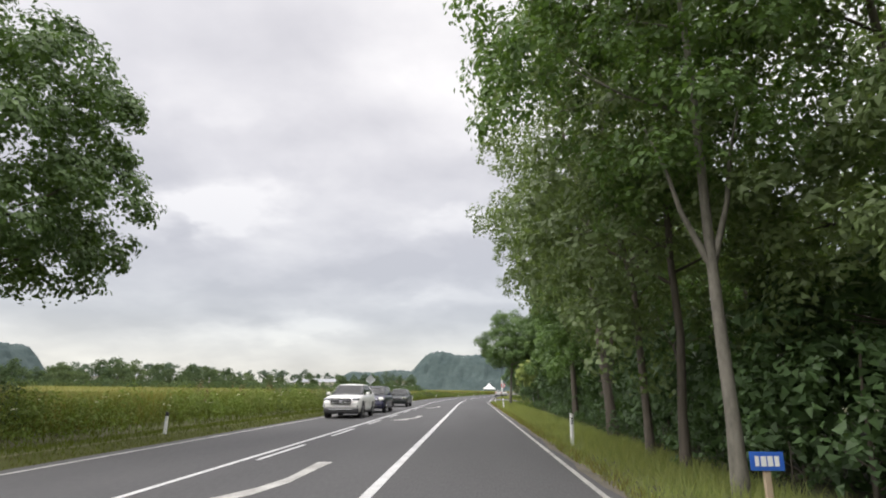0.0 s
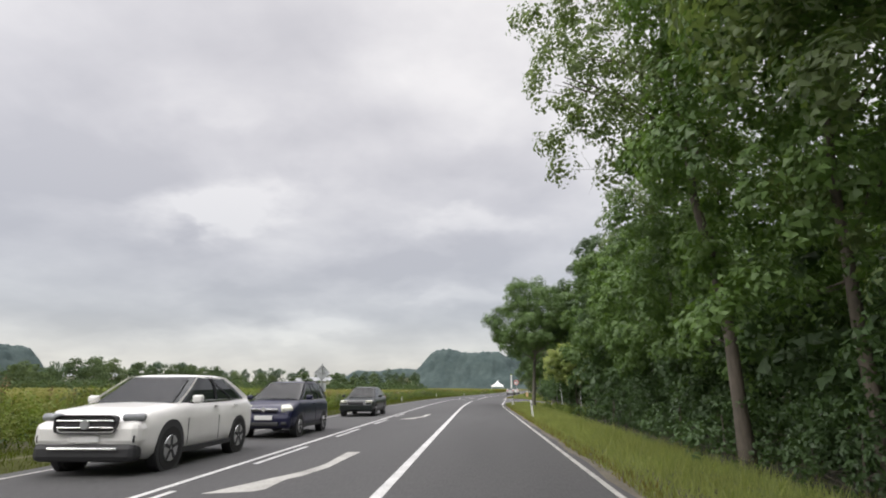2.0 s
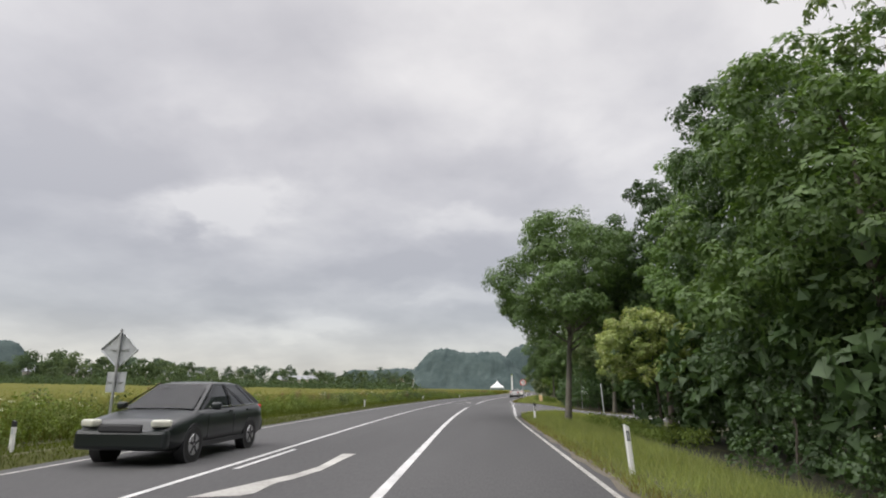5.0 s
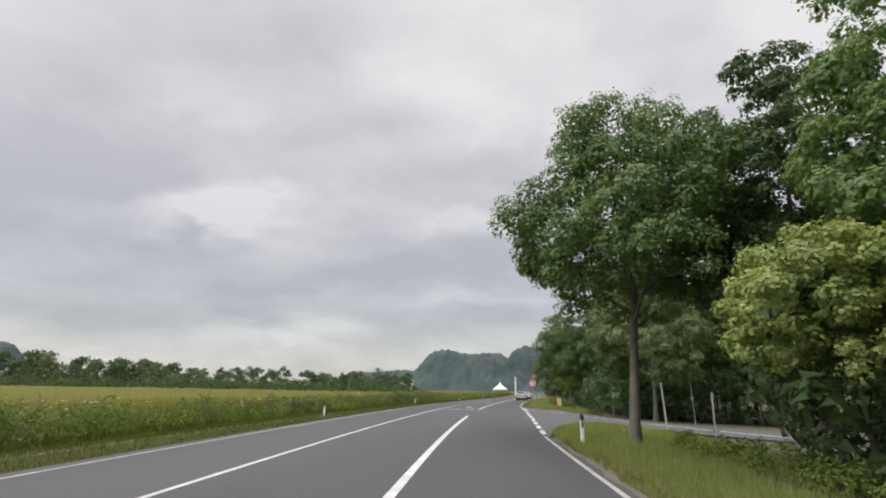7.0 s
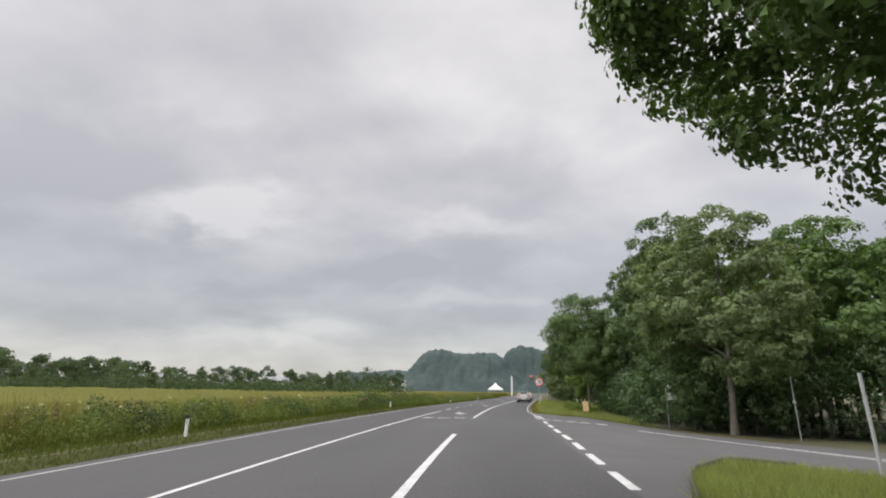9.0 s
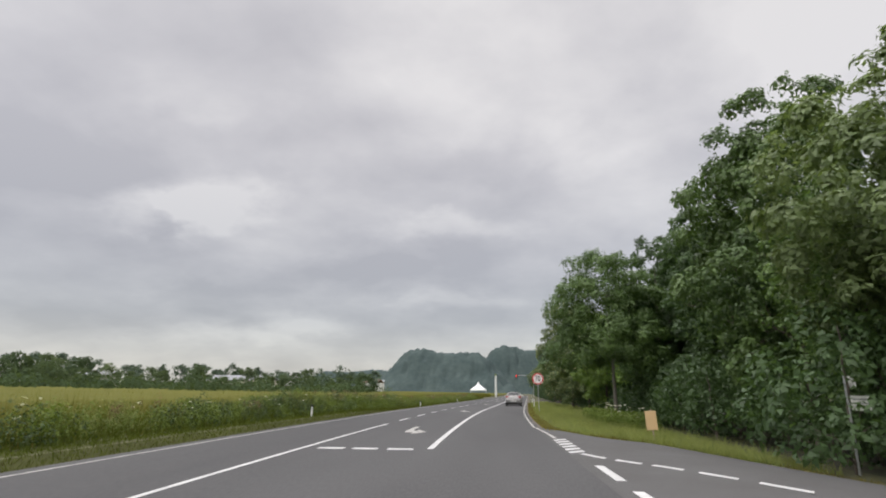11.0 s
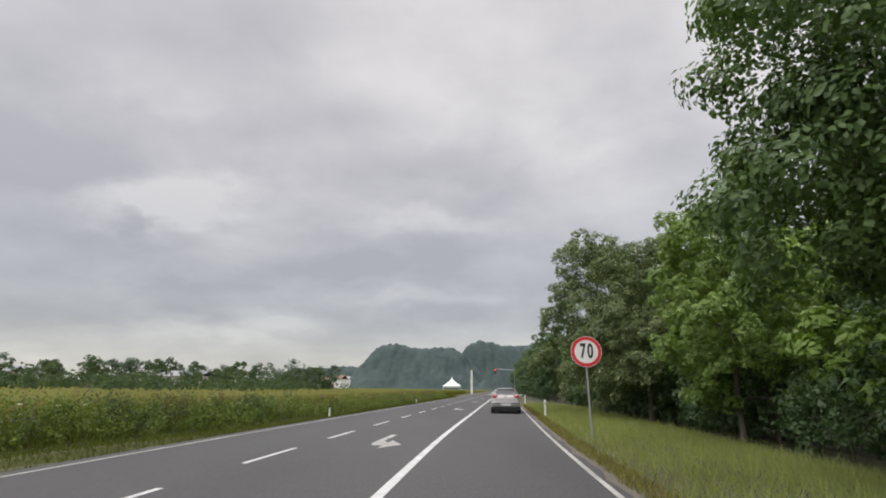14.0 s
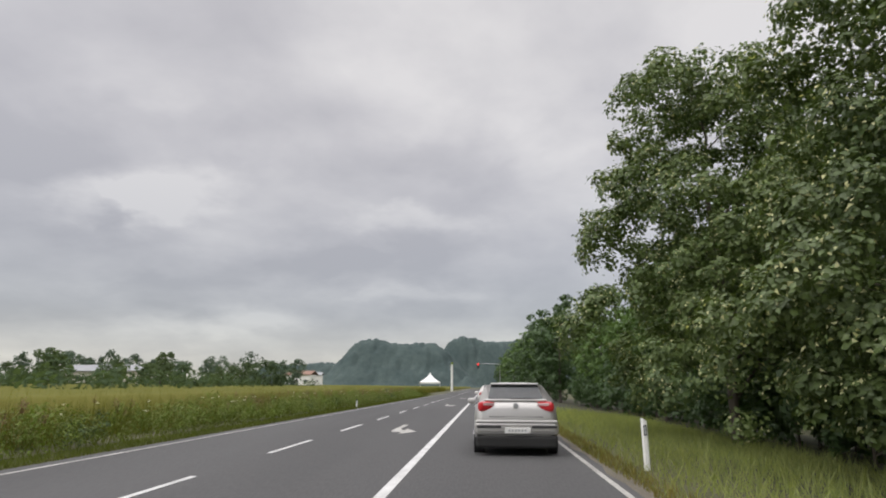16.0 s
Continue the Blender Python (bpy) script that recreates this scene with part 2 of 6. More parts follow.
M_BARK_PALE = material("pale_bark", (0.19, 0.175, 0.145), 0.85, vary=1.0, scale=2.0, fine=14, color2=(0.075, 0.07, 0.056), bump=0.6, stretch=(1, 1, 0.35))
M_STEEL = material("galvanised_steel", (0.5, 0.51, 0.52), 0.45, metal=0.8, vary=0.6, scale=3, fine=30)
M_WHITE = material("white_plastic", (0.78, 0.78, 0.76), 0.5, vary=0.5, scale=5, fine=40, color2=(0.6, 0.6, 0.57))
M_BLACK = material("black_plastic", (0.02, 0.02, 0.022), 0.5, vary=0.4, scale=5, fine=40)
M_RED = material("red_sign_film", (0.62, 0.03, 0.035), 0.4, vary=0.3, scale=4, fine=30)
M_REFLECT = material("red_reflector", (0.6, 0.05, 0.04), 0.25, vary=0.2)
M_BLUE = material("blue_sign_film", (0.03, 0.12, 0.5), 0.4, vary=0.3, scale=4, fine=30)
M_GREYBACK = material("grey_sign_back", (0.55, 0.57, 0.58), 0.5, metal=0.3, vary=0.5, scale=3, fine=20)
M_CARDBOARD = material("tan_board", (0.66, 0.47, 0.25), 0.85, vary=0.7, scale=3, fine=25, color2=(0.56, 0.38, 0.2))
M_WOOD = material("weathered_wood", (0.42, 0.33, 0.23), 0.85, vary=0.8, scale=4, fine=30, color2=(0.25, 0.19, 0.13), stretch=(1, 1, 0.15))
M_SILVER = material("silver_car_paint", (0.45, 0.44, 0.425), 0.36, metal=0.5, vary=0.4, scale=2, fine=40, color2=(0.38, 0.37, 0.36), coat=0.4)
M_CARWHITE = material("pearl_white_car_paint", (0.78, 0.77, 0.74), 0.3, vary=0.2, scale=2, fine=40, coat=0.6)
M_CARBLUE = material("dark_blue_car_paint", (0.007, 0.008, 0.036), 0.3, metal=0.1, vary=0.3, scale=2, fine=40, coat=0.3)
M_CARGREEN = material("dark_grey_green_car_paint", (0.012, 0.016, 0.016), 0.3, metal=0.1, vary=0.3, scale=2, fine=40, coat=0.3)
M_TRIM = material("dark_car_trim", (0.03, 0.03, 0.032), 0.6, vary=0.4, scale=6, fine=60)
M_TYRE = material("tyre_rubber", (0.018, 0.018, 0.018), 0.85, vary=0.4, scale=8, fine=60, bump=0.2)
M_RIM = material("alloy_rim", (0.55, 0.55, 0.56), 0.35, metal=0.9, vary=0.4, scale=8, fine=40)
M_CARGLASS = material("dark_car_glass", (0.018, 0.021, 0.023), 0.06, vary=0.0, spec=0.35)
# the pale grey paints a sky reflection onto the dark rear window
M_REARGLASS = material("sky_sheen_rear_window", (0.15, 0.155, 0.16), 0.12, vary=0.4, scale=3, fine=20, color2=(0.07, 0.075, 0.08), spec=0.6)
M_LENS = material("pale_lamp_lens", (0.62, 0.42, 0.42), 0.2, vary=0.3, scale=8, fine=30, spec=0.6)
M_TAIL = glow("lit_red_tail_lamp", (0.4, 0.015, 0.02), 0.12)
M_HEAD = material("headlamp_glass", (0.56, 0.56, 0.47), 0.1, vary=0.2, spec=0.8)
M_HEADDARK = material("dark_headlamp_glass", (0.25, 0.26, 0.27), 0.1, vary=0.2, spec=0.8)
M_CHROME = material("chrome", (0.75, 0.75, 0.76), 0.15, metal=1.0)
M_PLATE = material("number_plate", (0.75, 0.75, 0.73), 0.5, vary=0.3, scale=10, fine=60)
M_TENT = material("white_canvas", (0.8, 0.8, 0.79), 0.8, vary=0.3, scale=0.6, fine=5)
M_WALL = material("rendered_wall", (0.55, 0.52, 0.46), 0.9, vary=0.6, scale=0.5, fine=8)
M_ROOF = material("grey_roof_sheet", (0.27, 0.28, 0.29), 0.7, vary=0.6, scale=0.4, fine=6)
M_ROOFTILE = material("brown_roof_tiles", (0.25, 0.15, 0.11), 0.85, vary=0.7, scale=0.5, fine=8)
M_WINDOW = material("house_window_glass", (0.05, 0.06, 0.07), 0.1, spec=0.7)
M_LAMP_RED = glow("red_signal_lamp", (0.9, 0.04, 0.03), 2.0)


# ---- helpers of this scene ----
def raw(name, V, F, mat, smooth=False):
    """A mesh from arrays: V (n, 3), F (m, 3) or (m, 4)."""
    V, F = np.asarray(V, np.float32), np.asarray(F, np.int32)
    me = bpy.data.meshes.new(name)
    k = F.shape[1]
    me.vertices.add(len(V))
    me.vertices.foreach_set("co", V.ravel())
    me.loops.add(F.size)
    me.loops.foreach_set("vertex_index", F.ravel())
    me.polygons.add(len(F))
    me.polygons.foreach_set("loop_start", np.arange(0, F.size, k, dtype=np.int32))
    me.update(calc_edges=True)
    me.validate()
    if smooth:
        me.polygons.foreach_set("use_smooth", np.ones(len(F), bool))
    me.materials.append(mat)
    return me


def arr(name, V, F, mat, parent=None, label="", smooth=False):
    ob = new(name, raw(name, V, F, mat, smooth))
    ob.parent = parent
    return tagged(ob, label)


def part(name, bm, mat, parent=None, label="", smooth=False):
    """Links a bmesh as one mesh object under a thing or a part."""
    me = bpy.data.meshes.new(name)
    bm.to_mesh(me)
    bm.free()
    if smooth:
        me.polygons.foreach_set("use_smooth", np.ones(len(me.polygons), bool))
    me.materials.append(mat)
    ob = new(name, me)
    ob.parent = parent
    return tagged(ob, label)


def thing(name, m, label, category, group="", kind=""):
    ob = new(name)
    ob.matrix_world = m
    ob.empty_display_size = 0.2
    return tagged(ob, label, category, group, kind)


def add_box(bm, sx, sy, sz, at=(0, 0, 0), bevel=0.0, rot=None):
    """A bevelled box centred at a place."""
    m = Matrix.Translation(at) @ (rot or Matrix.Identity(4)) @ Matrix.Diagonal((sx, sy, sz, 1))
    vs = bmesh.ops.create_cube(bm, size=1, matrix=m)["verts"]
    if bevel:
        es = list({e for v in vs for e in v.link_edges})
        bmesh.ops.bevel(bm, geom=es, offset=bevel, segments=2, profile=0.5, affect="EDGES")
    return bm


def box(sx, sy, sz, at=(0, 0, 0), bevel=0.0, rot=None):
    return add_box(bmesh.new(), sx, sy, sz, at, bevel, rot)


def add_tube(bm, a, b, ra, rb=None, seg=12, caps=True):
    a, b = Vector(a), Vector(b)
    d = b - a
    m = Matrix.Translation((a + b) / 2) @ d.to_track_quat("Z", "Y").to_matrix().to_4x4()
    bmesh.ops.create_cone(bm, cap_ends=caps, segments=seg, radius1=ra, radius2=ra if rb is None else rb, depth=d.length, matrix=m)
    return bm


def tube(a, b, ra, rb=None, seg=12):
    return add_tube(bmesh.new(), a, b, ra, rb, seg)


# The line that the camera's lane follows: straight, then a wide bend to the right, then straight again.
X0, SLOPE, BEND_A, BEND_B, RADIUS = 1.802, -0.0402, 60.0, 139.0, 636.0


def axis_x(y):
    k = min(max(y - BEND_A, 0.0), BEND_B - BEND_A)
    return X0 + SLOPE * y + k * k / (2 * RADIUS) + (BEND_B - BEND_A) / RADIUS * max(y - BEND_B, 0.0)


def heading(y):
    """Slope dx/dy of the line."""
    return SLOPE + min(max(y - BEND_A, 0.0), BEND_B - BEND_A) / RADIUS


def at(y, off, z=0.0):
    """The place at a distance along the road and to the right of the line."""
    h = math.atan(heading(y))
    return Vector((axis_x(y) + off * math.cos(h), y - off * math.sin(h), z))


def turn(y):
    """Degrees about z by which a thing faces along the road there."""
    return -math.degrees(math.atan(heading(y)))


def along(y, off, z=0.0, rz=0.0):
    p = at(y, off, z)
    return pose(p.x, p.y, p.z, 0, 0, turn(y) + rz)


def strip(y0, y1, o0, o1, z0=0.0, z1=None, step=2.0):
    """A band along the road between two offsets (numbers or functions of y): vertices and faces."""
    n = max(2, int(math.ceil((y1 - y0) / step)) + 1)
    V, F = [], []
    for i in range(n):
        y = y0 + (y1 - y0) * i / (n - 1)
        a, b = (o(y) if callable(o) else o for o in (o0, o1))
        V += [at(y, a, z0), at(y, b, z0 if z1 is None else z1)]
        if i:
            F.append((2 * i - 2, 2 * i - 1, 2 * i + 1, 2 * i))
    return V, F


def smoothstep(a, b, x):
    t = np.clip((x - a) / (b - a), 0, 1)
    return t * t * (3 - 2 * t)


L_EDGE, L_LINE, R_LINE, R_EDGE = -8.15, -4.85, -1.45, 1.95   # line offsets
J0, J1 = 77.0, 97.0                                          # the side road's mouth

# ---- ground: one sheet to the horizon, a little below the road, with the road's bank and the wood's dip ----
ys = np.concatenate([[-4000, -1500, -500, -200, -100, -60], np.arange(-40, 260, 4.0), [270, 290, 320, 360, 420, 500, 700, 1000, 1600, 2600, 4500]])
offs = np.array([-4500, -2000, -900, -500, -400, -300, -200, -120, -80, -50, -35, -25, -18, -14, -12.5, -11.4, -10.5, -9.9, -9.4, -9.0, -8.6, -8.3, -4, 0, 2.0, 2.6, 3.4, 4.5, 6, 8, 11, 15, 22, 35, 60, 120, 300, 900, 2500, 4500])


def ground_z(y, off):
    """Height of the ground beside the road: the field climbs gently away, the wood lies lower."""
    if off < -8.3:
        bank = 0.24 * float(smoothstep(8.6, 9.5, -off)) * float(smoothstep(13.5, 10.5, -off)) * float(smoothstep(140, 122, y))
        rise = 0.32 * float(smoothstep(10.4, 12.6, -off)) * float(smoothstep(62, 40, y))
        return bank + rise - 0.06 - 0.12 * float(smoothstep(8.6, 11, -off)) + 0.011 * min(max(-off - 12, 0), 420)
    if off < 2.0:
        return -0.06
    start = 3.4 + 1.6 * float(smoothstep(68, 76, y))
    return -0.06 - 0.08 * float(smoothstep(2.2, 3.4, off)) * float(smoothstep(76, 68, y)) - 1.15 * (1 - math.exp(-max(off - start, 0) / 9))


def ground_at(x, y):
    return ground_z(y, x - axis_x(min(max(y, -40.0), 260.0)))


V = []
for y in ys:
    for o in offs:
        yy = min(max(y, -40.0), 260.0)
        p = at(yy, o)
        V.append((p.x + heading(yy) * (y - yy), p.y + (y - yy), ground_z(yy, o)))
n = len(offs)
F = [(i * n + j, i * n + j + 1, (i + 1) * n + j + 1, (i + 1) * n + j) for i in range(len(ys) - 1) for j in range(n - 1)]
tagged(arr("ground", V, F, M_SOIL, smooth=True), "green meadow ground beside and beyond the road", "ground", kind="structure")

# the wood's floor of dark litter, in two pieces, either side of the side road
for y0, y1 in ((-40, 69), (111, 260), (99, 111)):
    V, F = [], []
    os_ = [10.2, 12, 16, 22, 35] if y0 == 99 else [4.3, 5.5, 7, 9, 12, 16, 22, 35]
    yy = np.arange(y0, y1 + 1, 3.0)
    for y in yy:
        for o in os_:
            V.append(at(y, o + (0.35 * math.sin(y * 0.7) if o < 5 else 0), ground_z(y, o) + 0.006))
    k = len(os_)
    F = [(i * k + j, i * k + j + 1, (i + 1) * k + j + 1, (i + 1) * k + j) for i in range(len(yy) - 1) for j in range(k - 1)]
    tagged(arr("forest_floor", V, F, M_FOREST_FLOOR, smooth=True), "dark leaf litter under the trees", "forest floor", kind="structure")

# road slab with a slightly uneven right edge
V, F = strip(-60, 420, -8.6, lambda y: 2.14 + 0.05 * math.sin(y * 1.3) + 0.04 * math.sin(y * 3.1 + 1), 0.0, step=1.0)
road = tagged(arr("road", V, F, M_ASPHALT), "worn grey asphalt country road with three lanes", "road", kind="structure")


SIDE_O = [2.06, 2.4, 2.8, 3.3, 3.7, 4.2, 5, 5.8] + list(range(7, 51))
SIDE_NEAR = np.interp(SIDE_O, [2.06, 2.8, 3.7, 5, 7, 10, 15, 30, 50], [70.9, 75.1, 77.8, 79.6, 80.7, 81.0, 79.9, 76.3, 70])
SIDE_FAR = np.interp(SIDE_O, [2.06, 3.03, 3.5, 4.0, 4.55, 5.3, 6.0, 6.8, 9, 15, 30, 50], [110.3, 108, 105.9, 104.5, 103.6, 102.4, 101.3, 100, 96.3, 91.5, 86, 80])

SIDE_LINE_O, SIDE_LINE_Y = [6.0, 7.8, 9.4, 10.95, 12.5, 16], [91.8, 91.4, 90.4, 89.0, 87.2, 83.5]


def side_z(o):
    return 0.004 - 1.15 * (1 - math.exp(-max(o - 5.2, 0) / 9))


V, F = [], []
for i, o in enumerate(SIDE_O):
    for j in range(13):
        V.append(at(SIDE_NEAR[i] + (SIDE_FAR[i] - SIDE_NEAR[i]) * j / 12, o, side_z(o)))
    if i:
        F += [((i - 1) * 13 + j, (i - 1) * 13 + j + 1, i * 13 + j + 1, i * 13 + j) for j in range(12)]
tagged(arr("side_road", V, F, M_ASPHALT_SIDE), "grey asphalt side road opening off the main road", "road", kind="structure")


# low kerb round the near corner of the grass
V, F = [], []
for i, o in enumerate(np.linspace(2.7, 7.0, 12)):
    y = float(np.interp(o, SIDE_O, SIDE_NEAR))
    for dy, dz in ((0.05, 0.0), (0.03, 0.1), (-0.1, 0.11), (-0.14, -0.1)):
        V.append(at(y + dy, o, side_z(o) + dz))
    if i:
        F += [(4 * i - 4 + j, 4 * i - 3 + j, 4 * i + 1 + j, 4 * i + j) for j in range(3)]
tagged(arr("kerb", V, F, M_KERB), "low dark kerb round the grassy corner", "kerb", kind="structure")

# shoulders of gravel and worn grass edge
V, F = strip(-60, 71, lambda y: 2.08 + 0.05 * math.sin(y * 1.3), lambda y: 2.42 + 0.1 * math.sin(y * 0.9) + 0.06 * math.sin(y * 2.7), -0.012, -0.05, 1.0)
tagged(arr("shoulder", V, F, M_GRAVEL), "narrow brown gravel shoulder along the asphalt", "shoulder", kind="structure")
V, F = strip(104, 420, lambda y: 2.08 + 0.05 * math.sin(y * 1.3), lambda y: 2.42 + 0.1 * math.sin(y * 0.9) + 0.06 * math.sin(y * 2.7), -0.012, -0.05, 1.0)
tagged(arr("shoulder", V, F, M_GRAVEL), "narrow brown gravel shoulder along the asphalt", "shoulder", kind="structure")
V, F = [], []
os_ = [-8.62, -8.9, -9.2, -9.6, -10.1, -10.9]
yy = np.arange(-40, 252, 2.0)
for y in yy:
    for o in os_:
        V.append(at(y, o, ground_z(y, o) + 0.012))
k = len(os_)
F = [(i * k + j, i * k + j + 1, (i + 1) * k + j + 1, (i + 1) * k + j) for i in range(len(yy) - 1) for j in range(k - 1)]
tagged(arr("verge", V, F, M_MOWN, smooth=True), "close-mown green verge along the road", "verge", kind="structure")
V, F = strip(-60, 420, lambda y: -8.72 - 0.05 * math.sin(y * 0.8) - 0.06 * math.sin(y * 2.2), -8.55, -0.05, -0.012, 1.0)
tagged(arr("shoulder", V, F, M_GRAVEL), "narrow brown gravel shoulder along the asphalt", "shoulder", kind="structure")


# ---- road markings, laid 4 mm above the asphalt ----
def line(y0, y1, off, width=0.12, label="white painted solid road line", step=1.5, mat=M_PAINT):
    V, F = strip(y0, y1, off - width / 2, off + width / 2, 0.006, step=step)
    return tagged(arr("road_marking", V, F, mat), label, "road marking", "road markings", "structure")


line(-40, 420, L_EDGE, 0.1, "worn white edge line along the far side of the road", mat=M_PAINT_WORN)
line(-40, 71.5, R_EDGE, 0.1, "worn white edge line along the verge", mat=M_PAINT_WORN)
line(110, 420, R_EDGE, 0.1, "worn white edge line along the verge", mat=M_PAINT_WORN)
line(-40, 87.0, R_LINE, 0.17, "white solid line between the lanes")
line(99.8, 420, R_LINE, 0.17, "white solid line between the lanes")
line(-40, 111.5, L_LINE, 0.12, "white solid line between the opposing lanes")
for k in range(-5, 2):
    line(42.9 + 6.6 * k, 46.4 + 6.6 * k, L_LINE + 0.3, 0.11, "white dash beside the solid lane line")
for y in [117.6, 123.5, 129.5, 135.4, 141.7, 148.1, 154.5] + [160.9 + 6.4 * k for k in range(24)]:
    line(y - 3.1, y, L_LINE, 0.12, "white dash between the lanes")
def mouth_off(y):
    """Offset of the broken line across the side road's mouth, which drifts outwards from the edge line."""
    return float(np.interp(y, [71, 78, 85, 99, 106, 111], [1.99, 2.2, 2.4, 2.42, 2.24, R_EDGE]))


for k in range(8):
    V, F = strip(72.4 + 3.2 * k, 74.5 + 3.2 * k, lambda y: mouth_off(y) - 0.09, lambda y: mouth_off(y) + 0.09, 0.006, step=1.0)
    tagged(arr("road_marking", V, F, M_PAINT), "white dash across the side road's mouth", "road marking", "road markings", "structure")
V, F = strip(104.2, 110, lambda y: mouth_off(y) - 0.06, lambda y: mouth_off(y) + 0.06, 0.006, step=1.0)
tagged(arr("road_marking", V, F, M_PAINT_WORN), "worn white edge line along the verge", "road marking", "road markings", "structure")
for k in range(6):
    V = [at(99.75 + 0.76 * k + u + 0.22 * v, mouth_off(100) - 0.02 + 0.22 * v, 0.007) for u, v in ((-0.2, -1), (-0.2, 1), (0.2, 1), (0.2, -1))]
    tagged(arr("road_marking", V, [(0, 1, 2, 3)], M_PAINT), "broad white block across the side road's mouth", "road marking", "road markings", "structure")
CURVE_O, CURVE_Y = [2.4, 2.7, 3.2, 3.72, 4.5, 5.2, 6.0], [99.3, 98.5, 97.6, 96.9, 95.4, 93.8, 91.8]
for k in range(5):
    V = []
    for o in np.linspace(2.42 + 0.58 * k, 2.82 + 0.58 * k, 4):
        y = float(np.interp(o, CURVE_O, CURVE_Y))
        V += [at(y + 0.1, o + 0.06, side_z(o) + 0.008), at(y - 0.1, o - 0.06, side_z(o) + 0.008)]
    tagged(arr("road_marking", V, [(2 * i, 2 * i + 1, 2 * i + 3, 2 * i + 2) for i in range(3)], M_PAINT), "white dash curving into the side road", "road marking", "road markings", "structure")
for a, b in ((-4.43, -3.73), (-3.5, -2.84), (-2.56, -1.88)):
    V, F = strip(99.45, 99.85, a, b, 0.006)
    tagged(arr("road_marking", V, F, M_PAINT), "short white bar of the waiting line", "road marking", "road markings", "structure")
for o0, o1, shift, width, label in ((6.0, 16, 0.0, 0.42, "white edge line of the side road"), (10.4, 16, 0.75, 0.25, "second thin white line of the side road")):
    V, F = [], []
    os_ = np.arange(o0, o1 + 0.01, 0.4)
    for o in os_:
        y = float(np.interp(o, SIDE_LINE_O, SIDE_LINE_Y)) + shift
        V += [at(y, o, side_z(o) + 0.009), at(y - width, o, side_z(o) + 0.009)]
    F = [(2 * i, 2 * i + 1, 2 * i + 3, 2 * i + 2) for i in range(len(os_) - 1)]
    tagged(arr("road_marking", V, F, M_PAINT), label, "road marking", "road markings", "structure")


def arrow(outline, y, off, label, mat=M_PAINT, flip=1):
    """A painted arrow from its outline in metres (across, ahead), ear-cut by bmesh."""
    bm = bmesh.new()
    bm.faces.new([bm.verts.new(at(y + v, off + flip * u, 0.006)) for u, v in outline])
    bmesh.ops.triangulate(bm, faces=bm.faces[:], ngon_method="EAR_CLIP")
    ob = part("road_arrow", bm, mat)
    tagged(ob, label, "road marking", "road arrows", "structure")


# long merging arrows of the first stretch: a shaft that sweeps from the left towards the right
MERGE = [(0, -0.89, -0.85), (0.2, -0.8, -0.21), (0.4, -0.74, -0.09), (1.1, -0.5, -0.1), (1.4, -0.42, -0.08), (1.7, -0.31, 0.05), (2.3, -0.1, 0.15), (2.8, -0.03, 0.24), (3.3, 0.04, 0.245), (4.5, 0.01, 0.26), (5.5, -0.02, 0.3)]   # ahead, left and right edge
for y in (4.2, 26.4, 46.7):
    V = [at(y + v, -3.15 + u, 0.006) for v, a, b in MERGE for u in (a, b)]
    F = [(2 * i, 2 * i + 1, 2 * i + 3, 2 * i + 2) for i in range(len(MERGE) - 1)]
    tagged(arr("road_arrow", V, F, M_PAINT_WORN), "long worn white merging arrow", "road marking", "road arrows", "structure")
# turn arrows of the oncoming turning lane: the shaft comes from ahead and hooks to the side
TURN = [(-0.1, 4.2), (0.1, 4.2), (0.1, 2.0), (0.32, 1.5), (0.32, 2.2), (0.78, 0.95), (0.32, -0.1), (0.32, 0.62), (0.0, 0.75), (-0.1, 1.3)]
for y in (105.3, 129.7, 156.8, 182.0, 208.0):
    arrow(TURN, y, -3.1, "worn white turning arrow", M_PAINT_WORN)


# ---- trees ----
def tube_path(pts, radii, seg=7):
    """A tapered tube along points: vertices and quads."""
    pts = [Vector(p) for p in pts]
    V, F = [], []
    u = Vector((0.83, 0.41, 0.37))
    for i, (p, r) in enumerate(zip(pts, radii)):
        d = (pts[min(i + 1, len(pts) - 1)] - pts[max(i - 1, 0)]).normalized()
        # each ring keeps the turn of the ring before, so the tube doesn't twist
        u = u - d * u.dot(d)
        u = u.normalized() if u.length > 0.05 else d.orthogonal().normalized()
        w = d.cross(u)
        for k in range(seg):
            a = 2 * math.pi * k / seg
            V.append(p + u * (math.cos(a) * r) + w * (math.sin(a) * r))
        if i:
            F += [((i - 1) * seg + k, (i - 1) * seg + (k + 1) % seg, i * seg + (k + 1) % seg, i * seg + k) for k in range(seg)]
    return V, F


def merge(pieces):
    V, F, n = [], [], 0
    for v, f in pieces:
        V += list(v)
        F += [tuple(i + n for i in q) for q in f]
        n += len(v)
    return V, F


def tufts_of(rng, centres, radii, tufts, lift, layer):
    """Splits each clump into domed tufts over its upper, outer side: centres, radii and the way each one faces."""
    centres, radii, lift = np.repeat(np.asarray(centres, float), tufts, 0), np.repeat(np.asarray(radii, float), tufts), np.repeat(np.asarray(lift, float), tufts, 0)
    d = rng.normal(size=centres.shape) * np.array([1, 1, 0.75]) + lift * 1.15
    d /= np.linalg.norm(d, axis=1, keepdims=True)
    c = centres + d * (radii * rng.uniform(0.72, 1.0, len(radii)))[:, None] * np.array([1.1, 1.1, layer])
    face = d + lift * 0.7 + np.array([0, 0, 0.3])
    return c, radii * rng.uniform(0.27, 0.5, len(radii)), face / np.linalg.norm(face, axis=1, keepdims=True)


